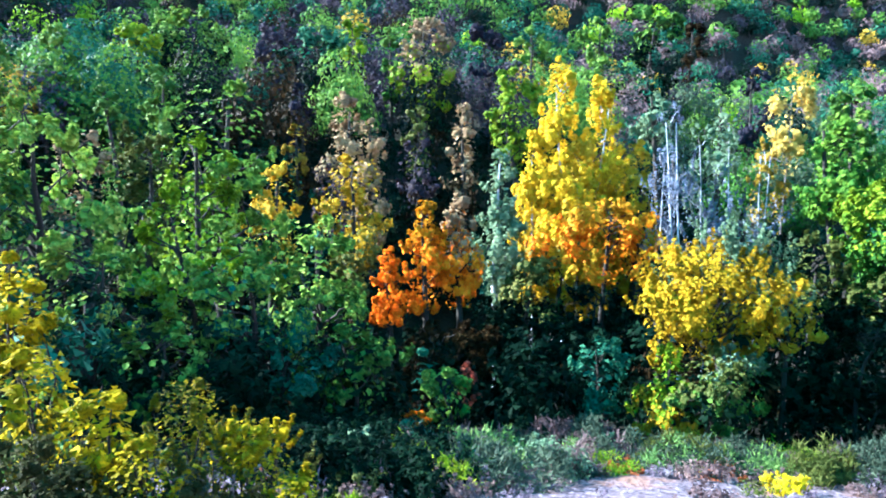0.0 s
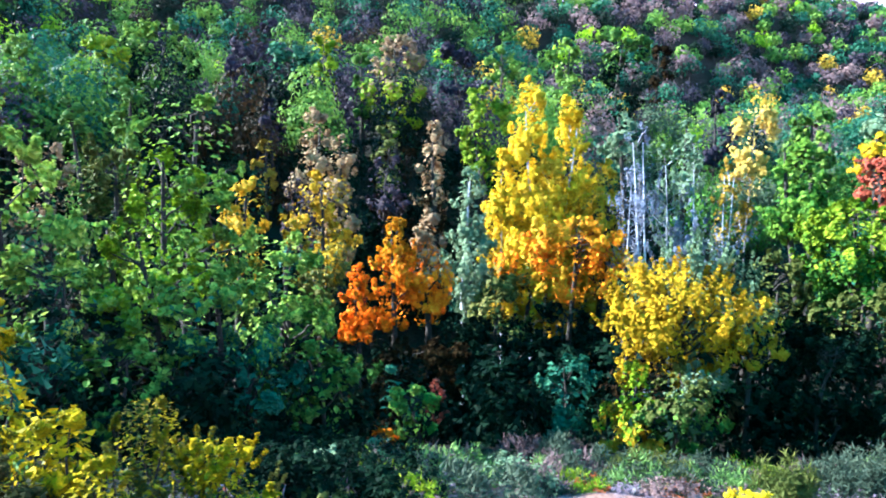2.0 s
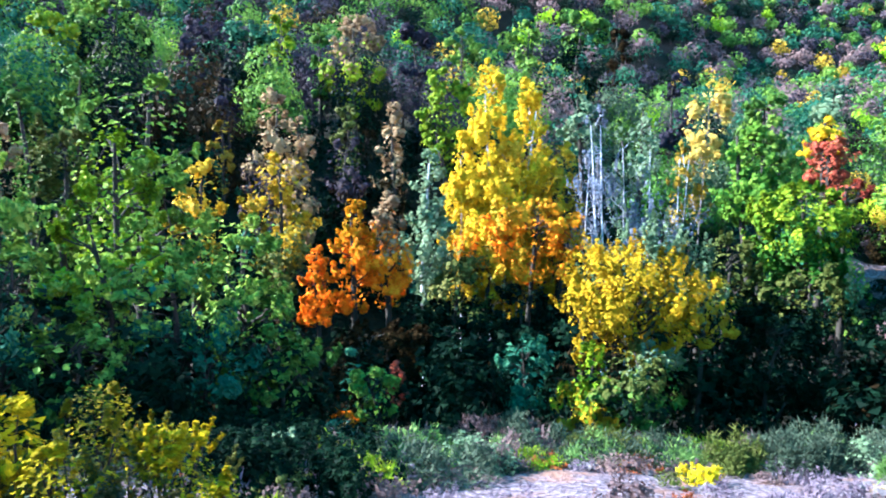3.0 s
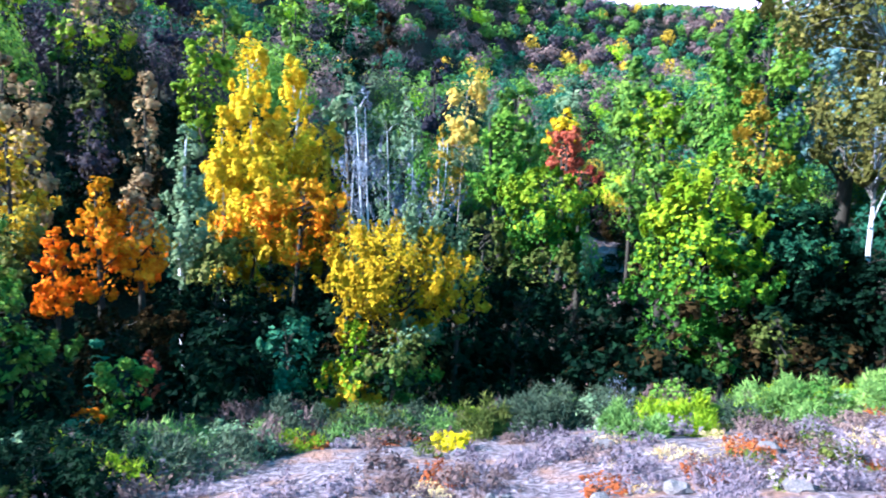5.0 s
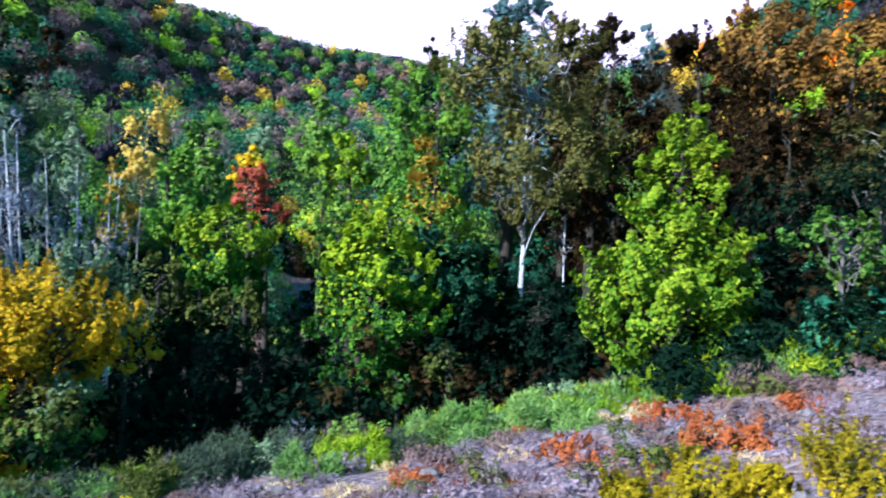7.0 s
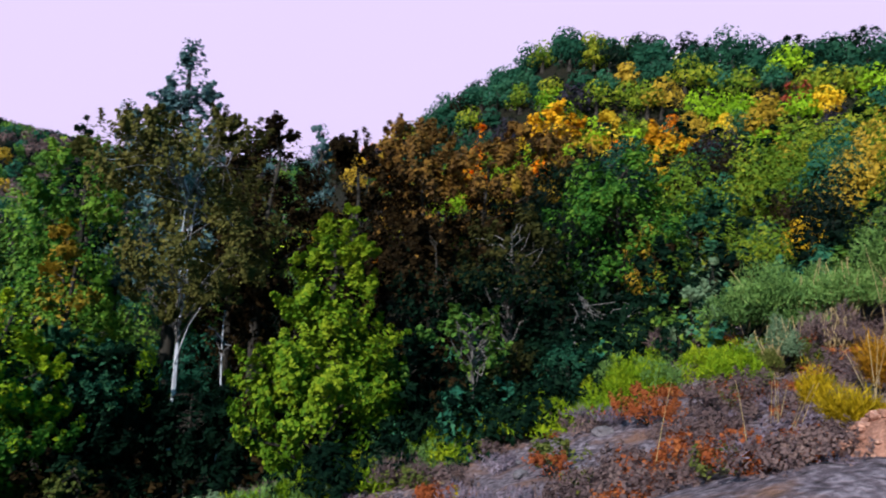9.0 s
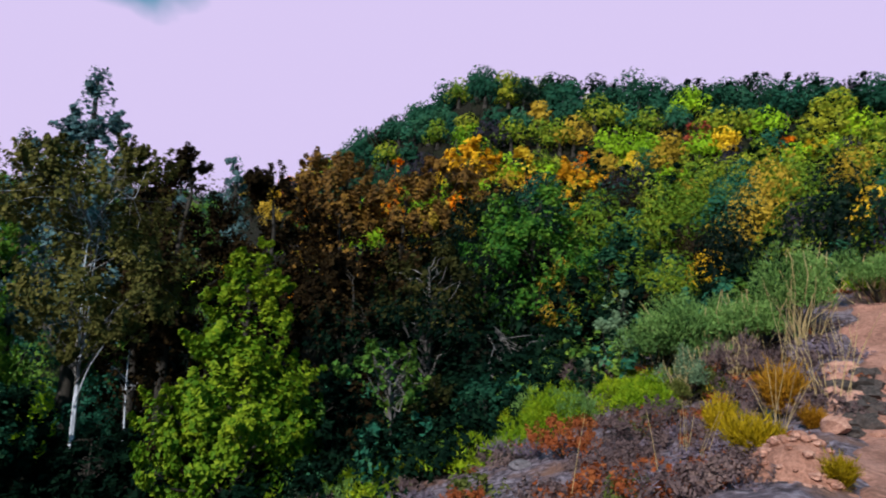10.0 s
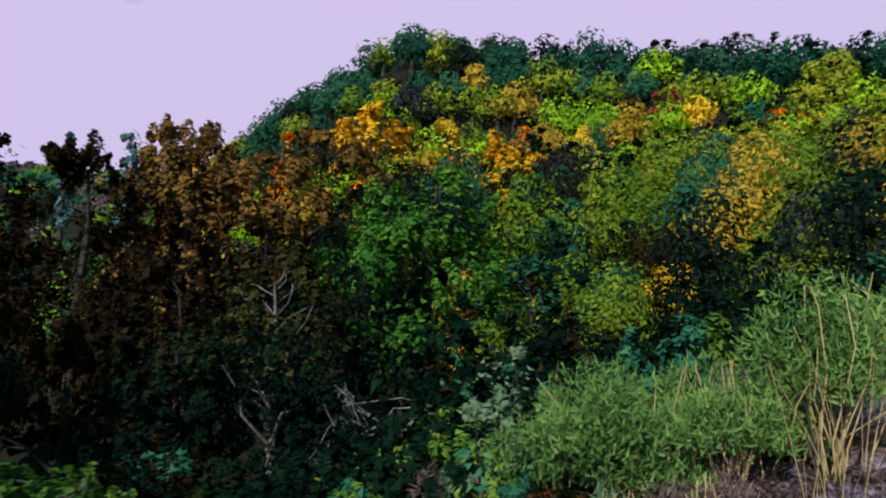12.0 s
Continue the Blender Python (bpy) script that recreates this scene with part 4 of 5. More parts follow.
tree("oak_tree", "yellow maple on the hill", "yellow", 38.86, -11.0, 10.5, 13.5, 1.15, "cone", second='gold', size=0.23)
tree("oak_tree", "red-leaved maple on the hill", "red", 41.0, -5.6, 13.6, 15.0, 0.8, "round", size=0.29)

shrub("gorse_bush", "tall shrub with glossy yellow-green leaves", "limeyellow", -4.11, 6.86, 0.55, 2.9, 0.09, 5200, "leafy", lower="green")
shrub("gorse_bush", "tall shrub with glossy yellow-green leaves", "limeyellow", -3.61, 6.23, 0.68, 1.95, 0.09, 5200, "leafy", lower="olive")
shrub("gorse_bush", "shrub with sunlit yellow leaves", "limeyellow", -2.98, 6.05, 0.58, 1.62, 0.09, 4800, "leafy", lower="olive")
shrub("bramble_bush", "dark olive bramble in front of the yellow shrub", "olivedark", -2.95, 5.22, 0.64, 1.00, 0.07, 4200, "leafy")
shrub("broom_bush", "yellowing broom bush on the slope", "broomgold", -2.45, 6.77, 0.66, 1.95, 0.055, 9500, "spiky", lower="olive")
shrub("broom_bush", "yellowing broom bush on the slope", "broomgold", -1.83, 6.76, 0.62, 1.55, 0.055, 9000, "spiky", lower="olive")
shrub("broom_bush", "olive broom bush on the slope", "broomgold", -2.51, 5.78, 0.52, 1.32, 0.055, 7000, "spiky", lower="broomshade")
shrub("broom_bush", "yellowing broom bush on the slope", "broomgold", -1.35, 6.35, 0.46, 1.05, 0.05, 5600, "spiky", lower="broomshade")
shrub("bramble_bush", "dark olive bramble below the yellow broom", "olivedark", -2.15, 5.75, 0.62, 0.78, 0.06, 3600, "leafy")
shrub("bramble_bush", "dark olive bramble below the yellow broom", "olivedark", -1.62, 5.95, 0.50, 0.60, 0.06, 3000, "leafy")
shrub("bramble_bush", "dark olive bramble among the yellow shrubs", "olivedark", -3.35, 5.55, 0.60, 1.15, 0.07, 3600, "leafy")
shrub("dead_broom_bush", "dead grey twigs among the yellow broom", "mauve", -2.15, 6.25, 0.40, 1.15, 0.04, 900, "spiky")
shrub("broom_bush", "small yellow-green broom at the edge of the heath", "lime", -1.01, 6.93, 0.25, 0.79, 0.06, 1800, "broom")
shrub("broom_bush", "larger grey-green broom dimmed for shade at the heath's edge", "broomshade", 3.26, 14.64, 0.89, 0.99, 0.08, 3000, "broom")
shrub("broom_bush", "grey-green broom dimmed for shade at the heath's edge", "broomshade", 1.64, 14.91, 0.48, 0.61, 0.08, 1600, "broom")
shrub("broom_bush", "low olive-green broom at the edge of the heath", "olive", 4.72, 13.71, 0.83, 0.71, 0.08, 2600, "broom")
shrub("broom_bush", "dead grey broom at the edge of the heath", "mauve", 2.55, 15.39, 0.74, 0.99, 0.08, 2200, "broom")
shrub("gorse_bush", "small round gorse with bright yellow flowers", "gorse", 5.53, 11.21, 0.36, 0.42, 0.05, 2600, "spiky")
shrub("dead_broom_bush", "dead pale grey shrub with bare twigs", "twigs", 9.85, 12.1, 0.5, 1.1, 0.04, 420, "spiky")
shrub("broom_bush", "olive-green broom at the heath's edge", "olive", 6.87, 12.83, 0.64, 1.01, 0.08, 2200, "broom")
shrub("broom_bush", "grey-green broom at the edge of the heath", "broomshade", 8.45, 12.51, 0.84, 1.15, 0.08, 2600, "broom")
shrub("broom_bush", "green broom at the edge of the heath", "broom", 8.63, 9.91, 0.72, 0.81, 0.08, 2600, "broom")
shrub("broom_bush", "yellow-green broom at the edge of the heath", "lime", 9.97, 10.07, 0.71, 0.8, 0.08, 2600, "broom")
shrub("broom_bush", "grey-green broom at the edge of the heath", "broom", 11.97, 9.38, 1.06, 1.26, 0.08, 3200, "broom")
shrub("broom_bush", "green broom at the edge of the heath", "broom", 12.64, 7.60, 0.97, 0.76, 0.08, 3200, "broom")
shrub("broom_bush", "yellow-green broom at the edge of the heath", "lime", 14.08, 7.35, 1.04, 0.64, 0.08, 3200, "broom")
shrub("broom_bush", "yellow-green broom at the edge of the heath", "lime", 14.92, 6.84, 0.64, 0.88, 0.08, 2600, "broom")
shrub("broom_bush", "yellow-green broom at the edge of the heath", "lime", 15.49, 5.53, 0.95, 0.62, 0.08, 3200, "broom")
shrub("bracken_patch", "patch of dry orange-red bracken", "bracken", 10.07, 5.32, 0.7, 0.42, 0.055, 4200, "leafy")
shrub("bracken_patch", "patch of dry orange-red bracken", "bracken", 10.45, 3.30, 0.75, 0.3, 0.055, 4200, "leafy")
shrub("bracken_patch", "patch of dry orange-red bracken", "bracken", 12.47, 4.98, 0.5, 0.3, 0.05, 2400, "leafy")
shrub("bracken_patch", "patch of dry orange-red bracken", "bracken", 13.2, 3.4, 0.45, 0.24, 0.055, 3000, "leafy")
shrub("gorse_bush", "small yellow-flowering gorse at the edge of the heath", "heathgorse", 7.73, 3.33, 0.39, 0.35, 0.055, 3960, "spiky")
shrub("gorse_bush", "yellow-flowering gorse beside the track", "heathgorse", 7.83, 2.59, 0.53, 0.63, 0.055, 5400, "spiky")
shrub("gorse_bush", "yellow-flowering gorse beside the track", "heathgorse", 7.83, 1.98, 0.31, 0.50, 0.055, 3960, "spiky")
shrub("gorse_bush", "yellow gorse beside the track", "heathgorse", 8.33, 1.25, 0.90, 0.57, 0.055, 5760, "spiky")
shrub("sallow_shrub", "grey-green sallow with pale leaves", "greygreen", 19.32, -0.99, 0.81, 2.59, 0.11, 1600, "leafy")
shrub("broom_bush", "large blue-green broom on the bank", "broom", 18.67, -3.07, 1.69, 1.81, 0.08, 5200, "tall_broom")
shrub("broom_bush", "tall green broom with bare stems", "broom", 17.84, -4.70, 0.95, 2.5, 0.08, 4200, "tall_broom")
shrub("broom_bush", "blue-green broom with feathery tops on the bank", "broom", 18.1, -3.85, 0.95, 1.75, 0.075, 3200, "tall_broom")
shrub("broom_bush", "large green broom above the track", "broom", 19.7, -6.9, 1.35, 1.4, 0.08, 4200, "tall_broom")
shrub("broom_bush", "green broom above the track", "broom", 23.74, -9.22, 1.24, 1.36, 0.09, 3600, "tall_broom")
shrub("broom_bush", "low yellow-green broom at the edge of the heath", "lime", 21.22, -7.38, 0.88, 0.72, 0.08, 2600, "broom")
shrub("broom_bush", "low yellow-green broom on the bank", "lime", 17.81, -1.66, 1.11, 0.85, 0.07, 2600, "broom")
shrub("broom_bush", "low green broom on the bank", "broom", 17.85, -0.19, 1.37, 0.89, 0.07, 3000, "broom")
shrub("broom_bush", "low yellow-green broom on the bank", "lime", 17.25, 1.24, 1.33, 0.76, 0.07, 3000, "broom")
shrub("broom_bush", "low yellow-green broom on the bank", "lime", 17.02, 2.65, 1.02, 0.61, 0.07, 3000, "broom")
shrub("broom_bush", "low yellow-green broom on the bank", "lime", 16.26, 3.65, 0.86, 0.56, 0.07, 3000, "broom")
shrub("grass_tussock", "round tussock of olive-yellow grass", "tuft", 10.12, -2.32, 0.52, 0.66, 0.05, 5200, "tussock")
shrub("grass_tussock", "round tussock of olive-yellow grass", "tuft", 8.54, -2.72, 0.26, 0.36, 0.035, 2600, "tussock")
shrub("dry_broom", "dry orange-brown broom with bare stalks", "rustgold", 13.05, -3.26, 0.55, 1.0, 0.06, 3600, "tussock")
shrub("dry_broom", "upright ochre-yellow broom tuft", "tuft", 12.51, -2.32, 0.34, 0.94, 0.055, 3000, "tussock")
shrub("grass_tussock", "small rusty grass tussock", "rustgold", 11.98, -3.40, 0.25, 0.4, 0.04, 1600, "tussock")
shrub("broom_bush", "blue-green broom with feathery tops on the bank", "broom", 18.68, -2.11, 1.37, 1.62, 0.075, 4200, "tall_broom")
shrub("heather_mound", "dense dark mauve heather on the bank", "mauve", 13.83, -1.20, 0.60, 0.58, 0.045, 3400, "leafy")
shrub("heather_mound", "dense dark mauve heather on the bank", "mauve", 14.78, -1.94, 0.65, 0.59, 0.045, 3400, "leafy")
shrub("heather_mound", "dense dark mauve heather on the bank", "mauve", 12.55, -0.89, 0.58, 0.38, 0.045, 3400, "leafy")
shrub("heather_mound", "dense dark mauve heather on the bank", "mauve", 11.73, -2.18, 0.34, 0.50, 0.04, 2400, "leafy")
shrub("heather_mound", "grey-mauve heather on the bank", "heather", 11.13, -1.27, 0.39, 0.23, 0.04, 2400, "leafy")
shrub("heather_mound", "brown-mauve heather beside the track", "mauve", 15.38, -4.22, 0.46, 0.61, 0.045, 2400, "leafy")
shrub("bracken_patch", "small patch of dry red bracken", "bracken", 10.80, -1.59, 0.24, 0.26, 0.045, 2600, "leafy")
shrub("bracken_patch", "patch of dry red-brown bracken", "bracken", 14.81, -0.06, 0.90, 0.65, 0.055, 4200, "leafy")
shrub("heather_mound", "dark mauve-brown heather at the edge of the heath", "mauve", 13.81, -1.17, 0.82, 0.88, 0.05, 2400, "leafy")
shrub("bracken_patch", "small patch of dry red bracken", "bracken", 10.77, -1.66, 0.23, 0.29, 0.045, 2600, "leafy")
shrub("bracken_patch", "small patch of dry red bracken", "bracken", 11.32, -0.51, 0.29, 0.45, 0.045, 2600, "leafy")
shrub("bracken_patch", "patch of dry red-brown bracken", "bracken", 12.66, 1.26, 0.52, 0.36, 0.05, 1400, "leafy")
shrub("broom_bush", "low yellow-green broom on the bank", "lime", 17.47, -0.03, 0.95, 1.23, 0.06, 3600, "broom")
shrub("broom_bush", "low yellow-green broom on the bank", "lime", 16.87, -1.42, 1.01, 0.95, 0.06, 4200, "broom")
shrub("broom_bush", "low olive broom on the bank", "olive", 16.90, -2.68, 0.80, 0.75, 0.06, 3600, "broom")
shrub("dead_broom_bush", "dead mauve-grey broom with bare stems", "mauve", 16.61, -3.31, 0.62, 1.18, 0.06, 1500, "tall_broom")
shrub("dead_broom_bush", "half-dead grey-green broom with bare stems", "greygreen", 16.76, -2.28, 0.52, 1.28, 0.06, 1500, "tall_broom")
shrub("hazel_shrub", "low hazel at the bank's foot, dimmed for shade", "olivedark", 18.68, 3.27, 1.39, 1.82, 0.1, 3000, "leafy")
shrub("broom_bush", "low yellow-green broom on the bank", "lime", 17.18, 0.73, 0.78, 1.37, 0.06, 3200, "broom")
shrub("hazel_shrub", "low hazel at the bank's foot, dimmed for shade", "summit", 18.18, 1.85, 1.07, 1.64, 0.09, 3200, "leafy")

# ---- woods on the slopes ----
def plain_tree(height, radius, low, size, count, shape="oak"):
    """Crown and stem of a woodland tree as vertices and faces: a dome of leafy lobes."""
    tall = shape == "cone"
    n = 6 if tall else 8
    ang = rng.uniform(0, 6.28) + np.arange(n) * 2.4
    h = np.linspace(0.22, 0.62, n) + rng.uniform(-0.08, 0.08, n)
    at = np.stack([np.cos(ang), np.sin(ang), 0 * ang], 1) * (radius * rng.uniform(0.4, 0.62, n) * (1.25 - h * (1.5 if tall else 0.8)))[:, None]
    at[:, 2] = low + (height - low) * h
    lobe = radius * rng.uniform(0.36, 0.54, n) * (0.8 if tall else 1.0)
    at[-1], lobe[-1] = (0, 0, low + (height - low) * 0.72), radius * (0.34 if tall else 0.52)
    w = lobe ** 2 / (lobe ** 2).sum()
    b = rng.choice(n, count, p=w)
    u = rng.normal(size=(count, 3))
    u[:, 2] = np.where(u[:, 2] < 0, u[:, 2] * 0.6, u[:, 2])
    u /= np.linalg.norm(u, axis=1)[:, None]
    squat = np.array((1.0, 1.0, (height - low) * 0.36 / radius))
    p = at[b] + u * squat * (lobe[b] * rng.uniform(0.86, 1.10, count))[:, None]
    whole = p - (0, 0, low + 0.4 * (height - low))
    whole /= np.linalg.norm(whole, axis=1)[:, None]
    k = np.linspace(0, 1, 4)
    stem = tube(np.stack([0 * k, 0 * k, k * height * 0.5], 1), 0.16 * (1.1 - k), 5)
    return blades(p, size * 1.15, up=0.1, wide=0.5, out=u * 0.75 + whole * 0.35, stray=0.22), stem


def woodland_tree(leaf, label, height, radius, size, count, shape="oak"):
    root = new("oak_tree")
    tagged(root, label, "tree", "woodland trees on the slopes")
    crown, stem = plain_tree(height, radius, height * 0.10, size, count, shape)
    part("trunk", mesh_from("trunk", *stem, BARK, True), root)
    part("crown", mesh_from("crown", *crown, LEAF["far_" + leaf]), root)
    return root


KINDS = (
    ("green", "green oak on the wooded slope", "round"),
    ("bluegreen", "blue-green oak on the wooded slope", "round"),
    ("shade_darkgreen", "dark green oak on the slope, shade put into its colour", "round"),
    ("lime", "yellow-green oak on the wooded slope", "round"),
    ("ochre", "ochre oak on the wooded slope", "round"),
    ("gold", "golden oak on the wooded slope", "cone"),
    ("shadetwig", "bare mauve oak on the slope, shade put into its colour", "oak"),
    ("brown", "brown oak on the wooded slope", "oak"),
    ("orange", "orange maple on the wooded slope", "cone"),
    ("summit", "dark blue-green oak near the hilltop", "round"),
    ("hill", "olive-green oak with golden tips on the hill", "round"),
    ("greygreen", "pale grey-green birch on the wooded slope", "round"),
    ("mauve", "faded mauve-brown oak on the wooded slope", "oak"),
)
rng = np.random.default_rng(11)
PROTO = [woodland_tree(leaf, label, 6.5, 2.6, 0.26, 1700, shape) for leaf, label, shape in KINDS]
north = (0.33, 0.23, 0.17, 0.06, 0.035, 0.005, 0.13, 0.04, 0.0, 0.0)
north_west = (0.33, 0.23, 0.16, 0.08, 0.02, 0.0, 0.14, 0.04, 0.0, 0.0)
# more blue-green kinds high up, standing in for blue haze
north_high = (0.24, 0.27, 0.20, 0.03, 0.025, 0.005, 0.19, 0.04, 0.0, 0.0)

# dark kinds that stand in for shade between the lit crowns
north_shade_gap = (0.07, 0.10, 0.42, 0.0, 0.02, 0.0, 0.35, 0.04, 0.0, 0.0)
# near-black kinds for the hill's foot, its shade put into leaf colour
hollow = (0.12, 0.06, 0.62, 0.02, 0.02, 0.0, 0.06, 0.10, 0.0, 0.0)


def east_share(a, el):
    """Which trees grow on the eastern hill, by direction and height angle."""
    if a > 69 and el > np.interp(a, AZ, RIDGE_EL) + np.interp(a, (70, 79, 88, 94), (-3.0, -2.2, 0.3, 1.2)) + rng.normal() * 0.4:
        return (0.04, 0.04, 0.06, 0.0, 0.0, 0.0, 0.05, 0.01, 0.0, 0.80)
    if el > 15.5:
        return (0.44, 0.08, 0.0, 0.34, 0.06, 0.04, 0.04, 0.0, 0.0, 0.0)
    if a < 72:
        return (0.12, 0.0, 0.05, 0.06, 0.26, 0.06, 0.14, 0.28, 0.03, 0.0)
    if a < 84:
        return (0.24, 0.05, 0.03, 0.22, 0.19, 0.11, 0.05, 0.06, 0.05, 0.0)
    if el > 10.5:
        return (0.40, 0.06, 0.0, 0.25, 0.10, 0.10, 0.03, 0.02, 0.04, 0.0)
    return (0.48, 0.16, 0.14, 0.01, 0.12, 0.02, 0.03, 0.06, 0.0, 0.0)


def slope_places():
    """Spots for woodland trees: a jittered net over the slopes, nearest first."""
    r = 24.0
    while r < 240:
        az = -52.0
        step = (3.3 if r < 62 else 2.2) + r * 0.008
        while az < 128:
            gap = 1.25 if az > 64 else step * (1.25 if r < 60 else 1.0)
            a = az + rng.uniform(-0.4, 0.4) * math.degrees(gap / r)
            rr = r + rng.uniform(-0.4, 0.4) * gap
            az += math.degrees(gap / r)
            inner = np.interp(a, (-52, 0, 20, 60, 75, 84, 90, 128), (38, 42, 46, 40, 34, 27, 24, 24))
            if inner < rr < np.interp(a, AZ, RIDGE_R) + 5:
                yield rr, a, gap
        r += (1.5 if r < 60 else (2.6 if r < 80 else 3.4))


rng = np.random.default_rng(12)
used = 0
far = {leaf: ([], []) for leaf, _, _ in KINDS}
far_stems = []
for rr, a, step in slope_places():
    x, y = rr * math.sin(radians(a)), rr * math.cos(radians(a))
    z = float(land(x, y)) - 0.1
    el = math.degrees(math.atan2(z + (4 if a < 64 else 2) - 1.6, rr))
    if 34.4 < a < 37.6 and 41 < rr < 53.5 or 23 < x < 31 and 43.5 < y < 47:
        continue
    if a < 64 and rr < 66 and rng.uniform() < (0.45 if a < 7 else 0.15):
        continue
    foot = a > 64 and rr < 36
    if foot and rng.uniform() < (0.35 if a < 80 else 0.2):
        continue
    share = ((north_shade_gap if rr < 72 else north_high) if a < 7 else north) if -13 < a < 62 else north_west if a < 0 else east_share(a, 5.0 if foot and a > 80 else el)
    if foot and a < 87:
        share = hollow
    k = rng.choice(len(share), p=np.array(share) / sum(share))
    if k == 0 and a > 68 and (a > 84 or not foot):
        k = 10
    # high far slope: blue-green and mauve kinds put haze into the leaf colour
    if 8 < a < 62 and rr > 74:
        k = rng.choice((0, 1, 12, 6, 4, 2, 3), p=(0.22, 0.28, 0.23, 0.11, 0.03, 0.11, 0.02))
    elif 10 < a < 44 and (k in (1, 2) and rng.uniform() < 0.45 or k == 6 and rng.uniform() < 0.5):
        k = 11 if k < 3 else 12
    s = rng.uniform(0.75, 1.2) * (0.37 if a > 64 else np.interp(rr, (55, 75), (0.9, 0.68)) * np.interp(a, (4, 14), (1.0, 0.88)))
    if foot:
        s *= 1.3
    if k == 9:
        s *= rng.uniform(0.6, 1.15)
    if used < 300 and (rr < 62 if a < 64 else rr < 33):
        used += 1
        copy_thing(PROTO[k], pose(x, y, z, 0, 0, rng.uniform(0, 360)) @ Matrix.Diagonal((s, s, s * rng.uniform(0.85, 1.2), 1)))
    else:
        (v, f), st = plain_tree(6.0 * s, 3.0 * s, 0.8 * s, (0.0036 if a < 64 else 0.0037) * rr + 0.05, int(np.clip((20000 if a > 64 else 24000) / rr, 150, 620)), "round" if a > 64 or KINDS[k][2] == "oak" else KINDS[k][2])
        far[KINDS[k][0]][0].append(v + (x, y, z))
        far_stems.append((st[0] + (x, y, z), st[1]))
for i, ob in enumerate(PROTO):
    # the first of each kind stands among its like
    east = i in (4, 5, 8, 9, 10)
    a, rr = (rng.uniform(84, 98), 39.0) if east else (rng.uniform(-10, 4), 62.0)
    x, y = rr * math.sin(radians(a)), rr * math.cos(radians(a))
    ob.location, ob.scale = (x, y, float(land(x, y)) - 0.1), [0.37 if east else 0.7] * 3
for leaf, (vs, _) in far.items():
    if vs:
        v = np.concatenate(vs)
        ob = new("far_woods", mesh_from("far_woods", v, np.arange(len(v)).reshape(-1, 3), LEAF["far_" + leaf]))
        tagged(ob, "far wooded hillside with autumn oaks", "woods", kind="stuff")
ob = new("far_trunks", mesh_from("far_trunks", *joined(far_stems), BARK, True))
tagged(ob, "trunks of the far wooded hillside", "woods", kind="stuff")


# ---- undergrowth below the trees, its dark colour standing in for shade ----
rng = np.random.default_rng(13)
low_growth = {"shade_darkgreen": [], "brown": [], "bluegreen": [], "green": [], "mauve": []}
for i in range(600):
    a = rng.uniform(-50, 112)
    rr = np.interp(a, AZ, WOOD_R) + 2.2 + 22 * rng.uniform(0, 1) ** 1.2
    if -5 < a < 5 and rr < 19.6:
        continue
    x, y = rr * math.sin(radians(a)), rr * math.cos(radians(a))
    r, h = rng.uniform(0.8, 1.8), rng.uniform(1.0, 3.4)
    leaf = ("shade_darkgreen", "brown", "bluegreen")[rng.choice(3, p=(0.86, 0.11, 0.03))]
    c, p, o = crown_places("mound", r, 0.0, h, 24, 7, core=0.3, fine=3)
    v, f = blades(p, 0.24, wide=0.5, out=o)
    low_growth[leaf].append(v + (x, y, float(land(x, y)) - 0.05))
for i in range(170):
    # growth over the foot of the far bank, shade put into its colour
    a, rr = rng.uniform(-32, 24), rng.uniform(30, 50)
    x, y = rr * math.sin(radians(a)), rr * math.cos(radians(a))
    c, p, o = crown_places("mound", rng.uniform(1.2, 2.2), 0.0, rng.uniform(1.5, 3.2), 24, 13, core=0.3, fine=3)
    v, f = blades(p, 0.28, wide=0.5, out=o)
    low_growth[("shade_darkgreen", "brown", "bluegreen")[rng.choice(3, p=(0.80, 0.14, 0.06))]].append(v + (x, y, float(land(x, y)) - 0.05))
for i in range(95):
    # bare mauve and dark scrub round the clearing
    a, rr = rng.uniform(33.4, 38.4), rng.uniform(42, 60)
    x, y = rr * math.sin(radians(a)), rr * math.cos(radians(a))
    if ((x - 31.7) / 1.7) ** 2 + ((y - 43.9) / 1.2) ** 2 < 1:
        continue
    h = rng.uniform(1.6, 3.2) if rr > 55.5 else rng.uniform(0.3, 0.9) if rr > 48 else rng.uniform(0.8, 2.0)
    c, p, o = crown_places("mound", rng.uniform(0.6, 1.3), 0.0, h, 24, 10, core=0.3, fine=3)
    v, f = blades(p, 0.24, wide=0.4, out=o)
    low_growth[("shade_darkgreen", "brown", "mauve", "green")[rng.choice(4, p=(0.42, 0.2, 0.26, 0.12))]].append(v + (x, y, float(land(x, y)) - 0.05))
for i in range(150):
    # low growth on the bank's foot, below the hill, mostly darkened for shade
    a = rng.uniform(66, 108)
    rr = np.interp(a, AZ, WOOD_R) + rng.uniform(-1.0, 7.0)
    x, y = rr * math.sin(radians(a)), rr * math.cos(radians(a))
    c, p, o = crown_places("mound", rng.uniform(0.6, 1.2), 0.0, rng.uniform(0.6, 1.6), 24, 13, core=0.3, fine=3)
    v, f = blades(p, 0.17, wide=0.5, out=o)
    low_growth[("shade_darkgreen", "green", "bluegreen")[rng.choice(3, p=(0.94, 0.01, 0.05) if a < 86 else (0.50, 0.22, 0.28))]].append(v + (x, y, float(land(x, y)) - 0.05))
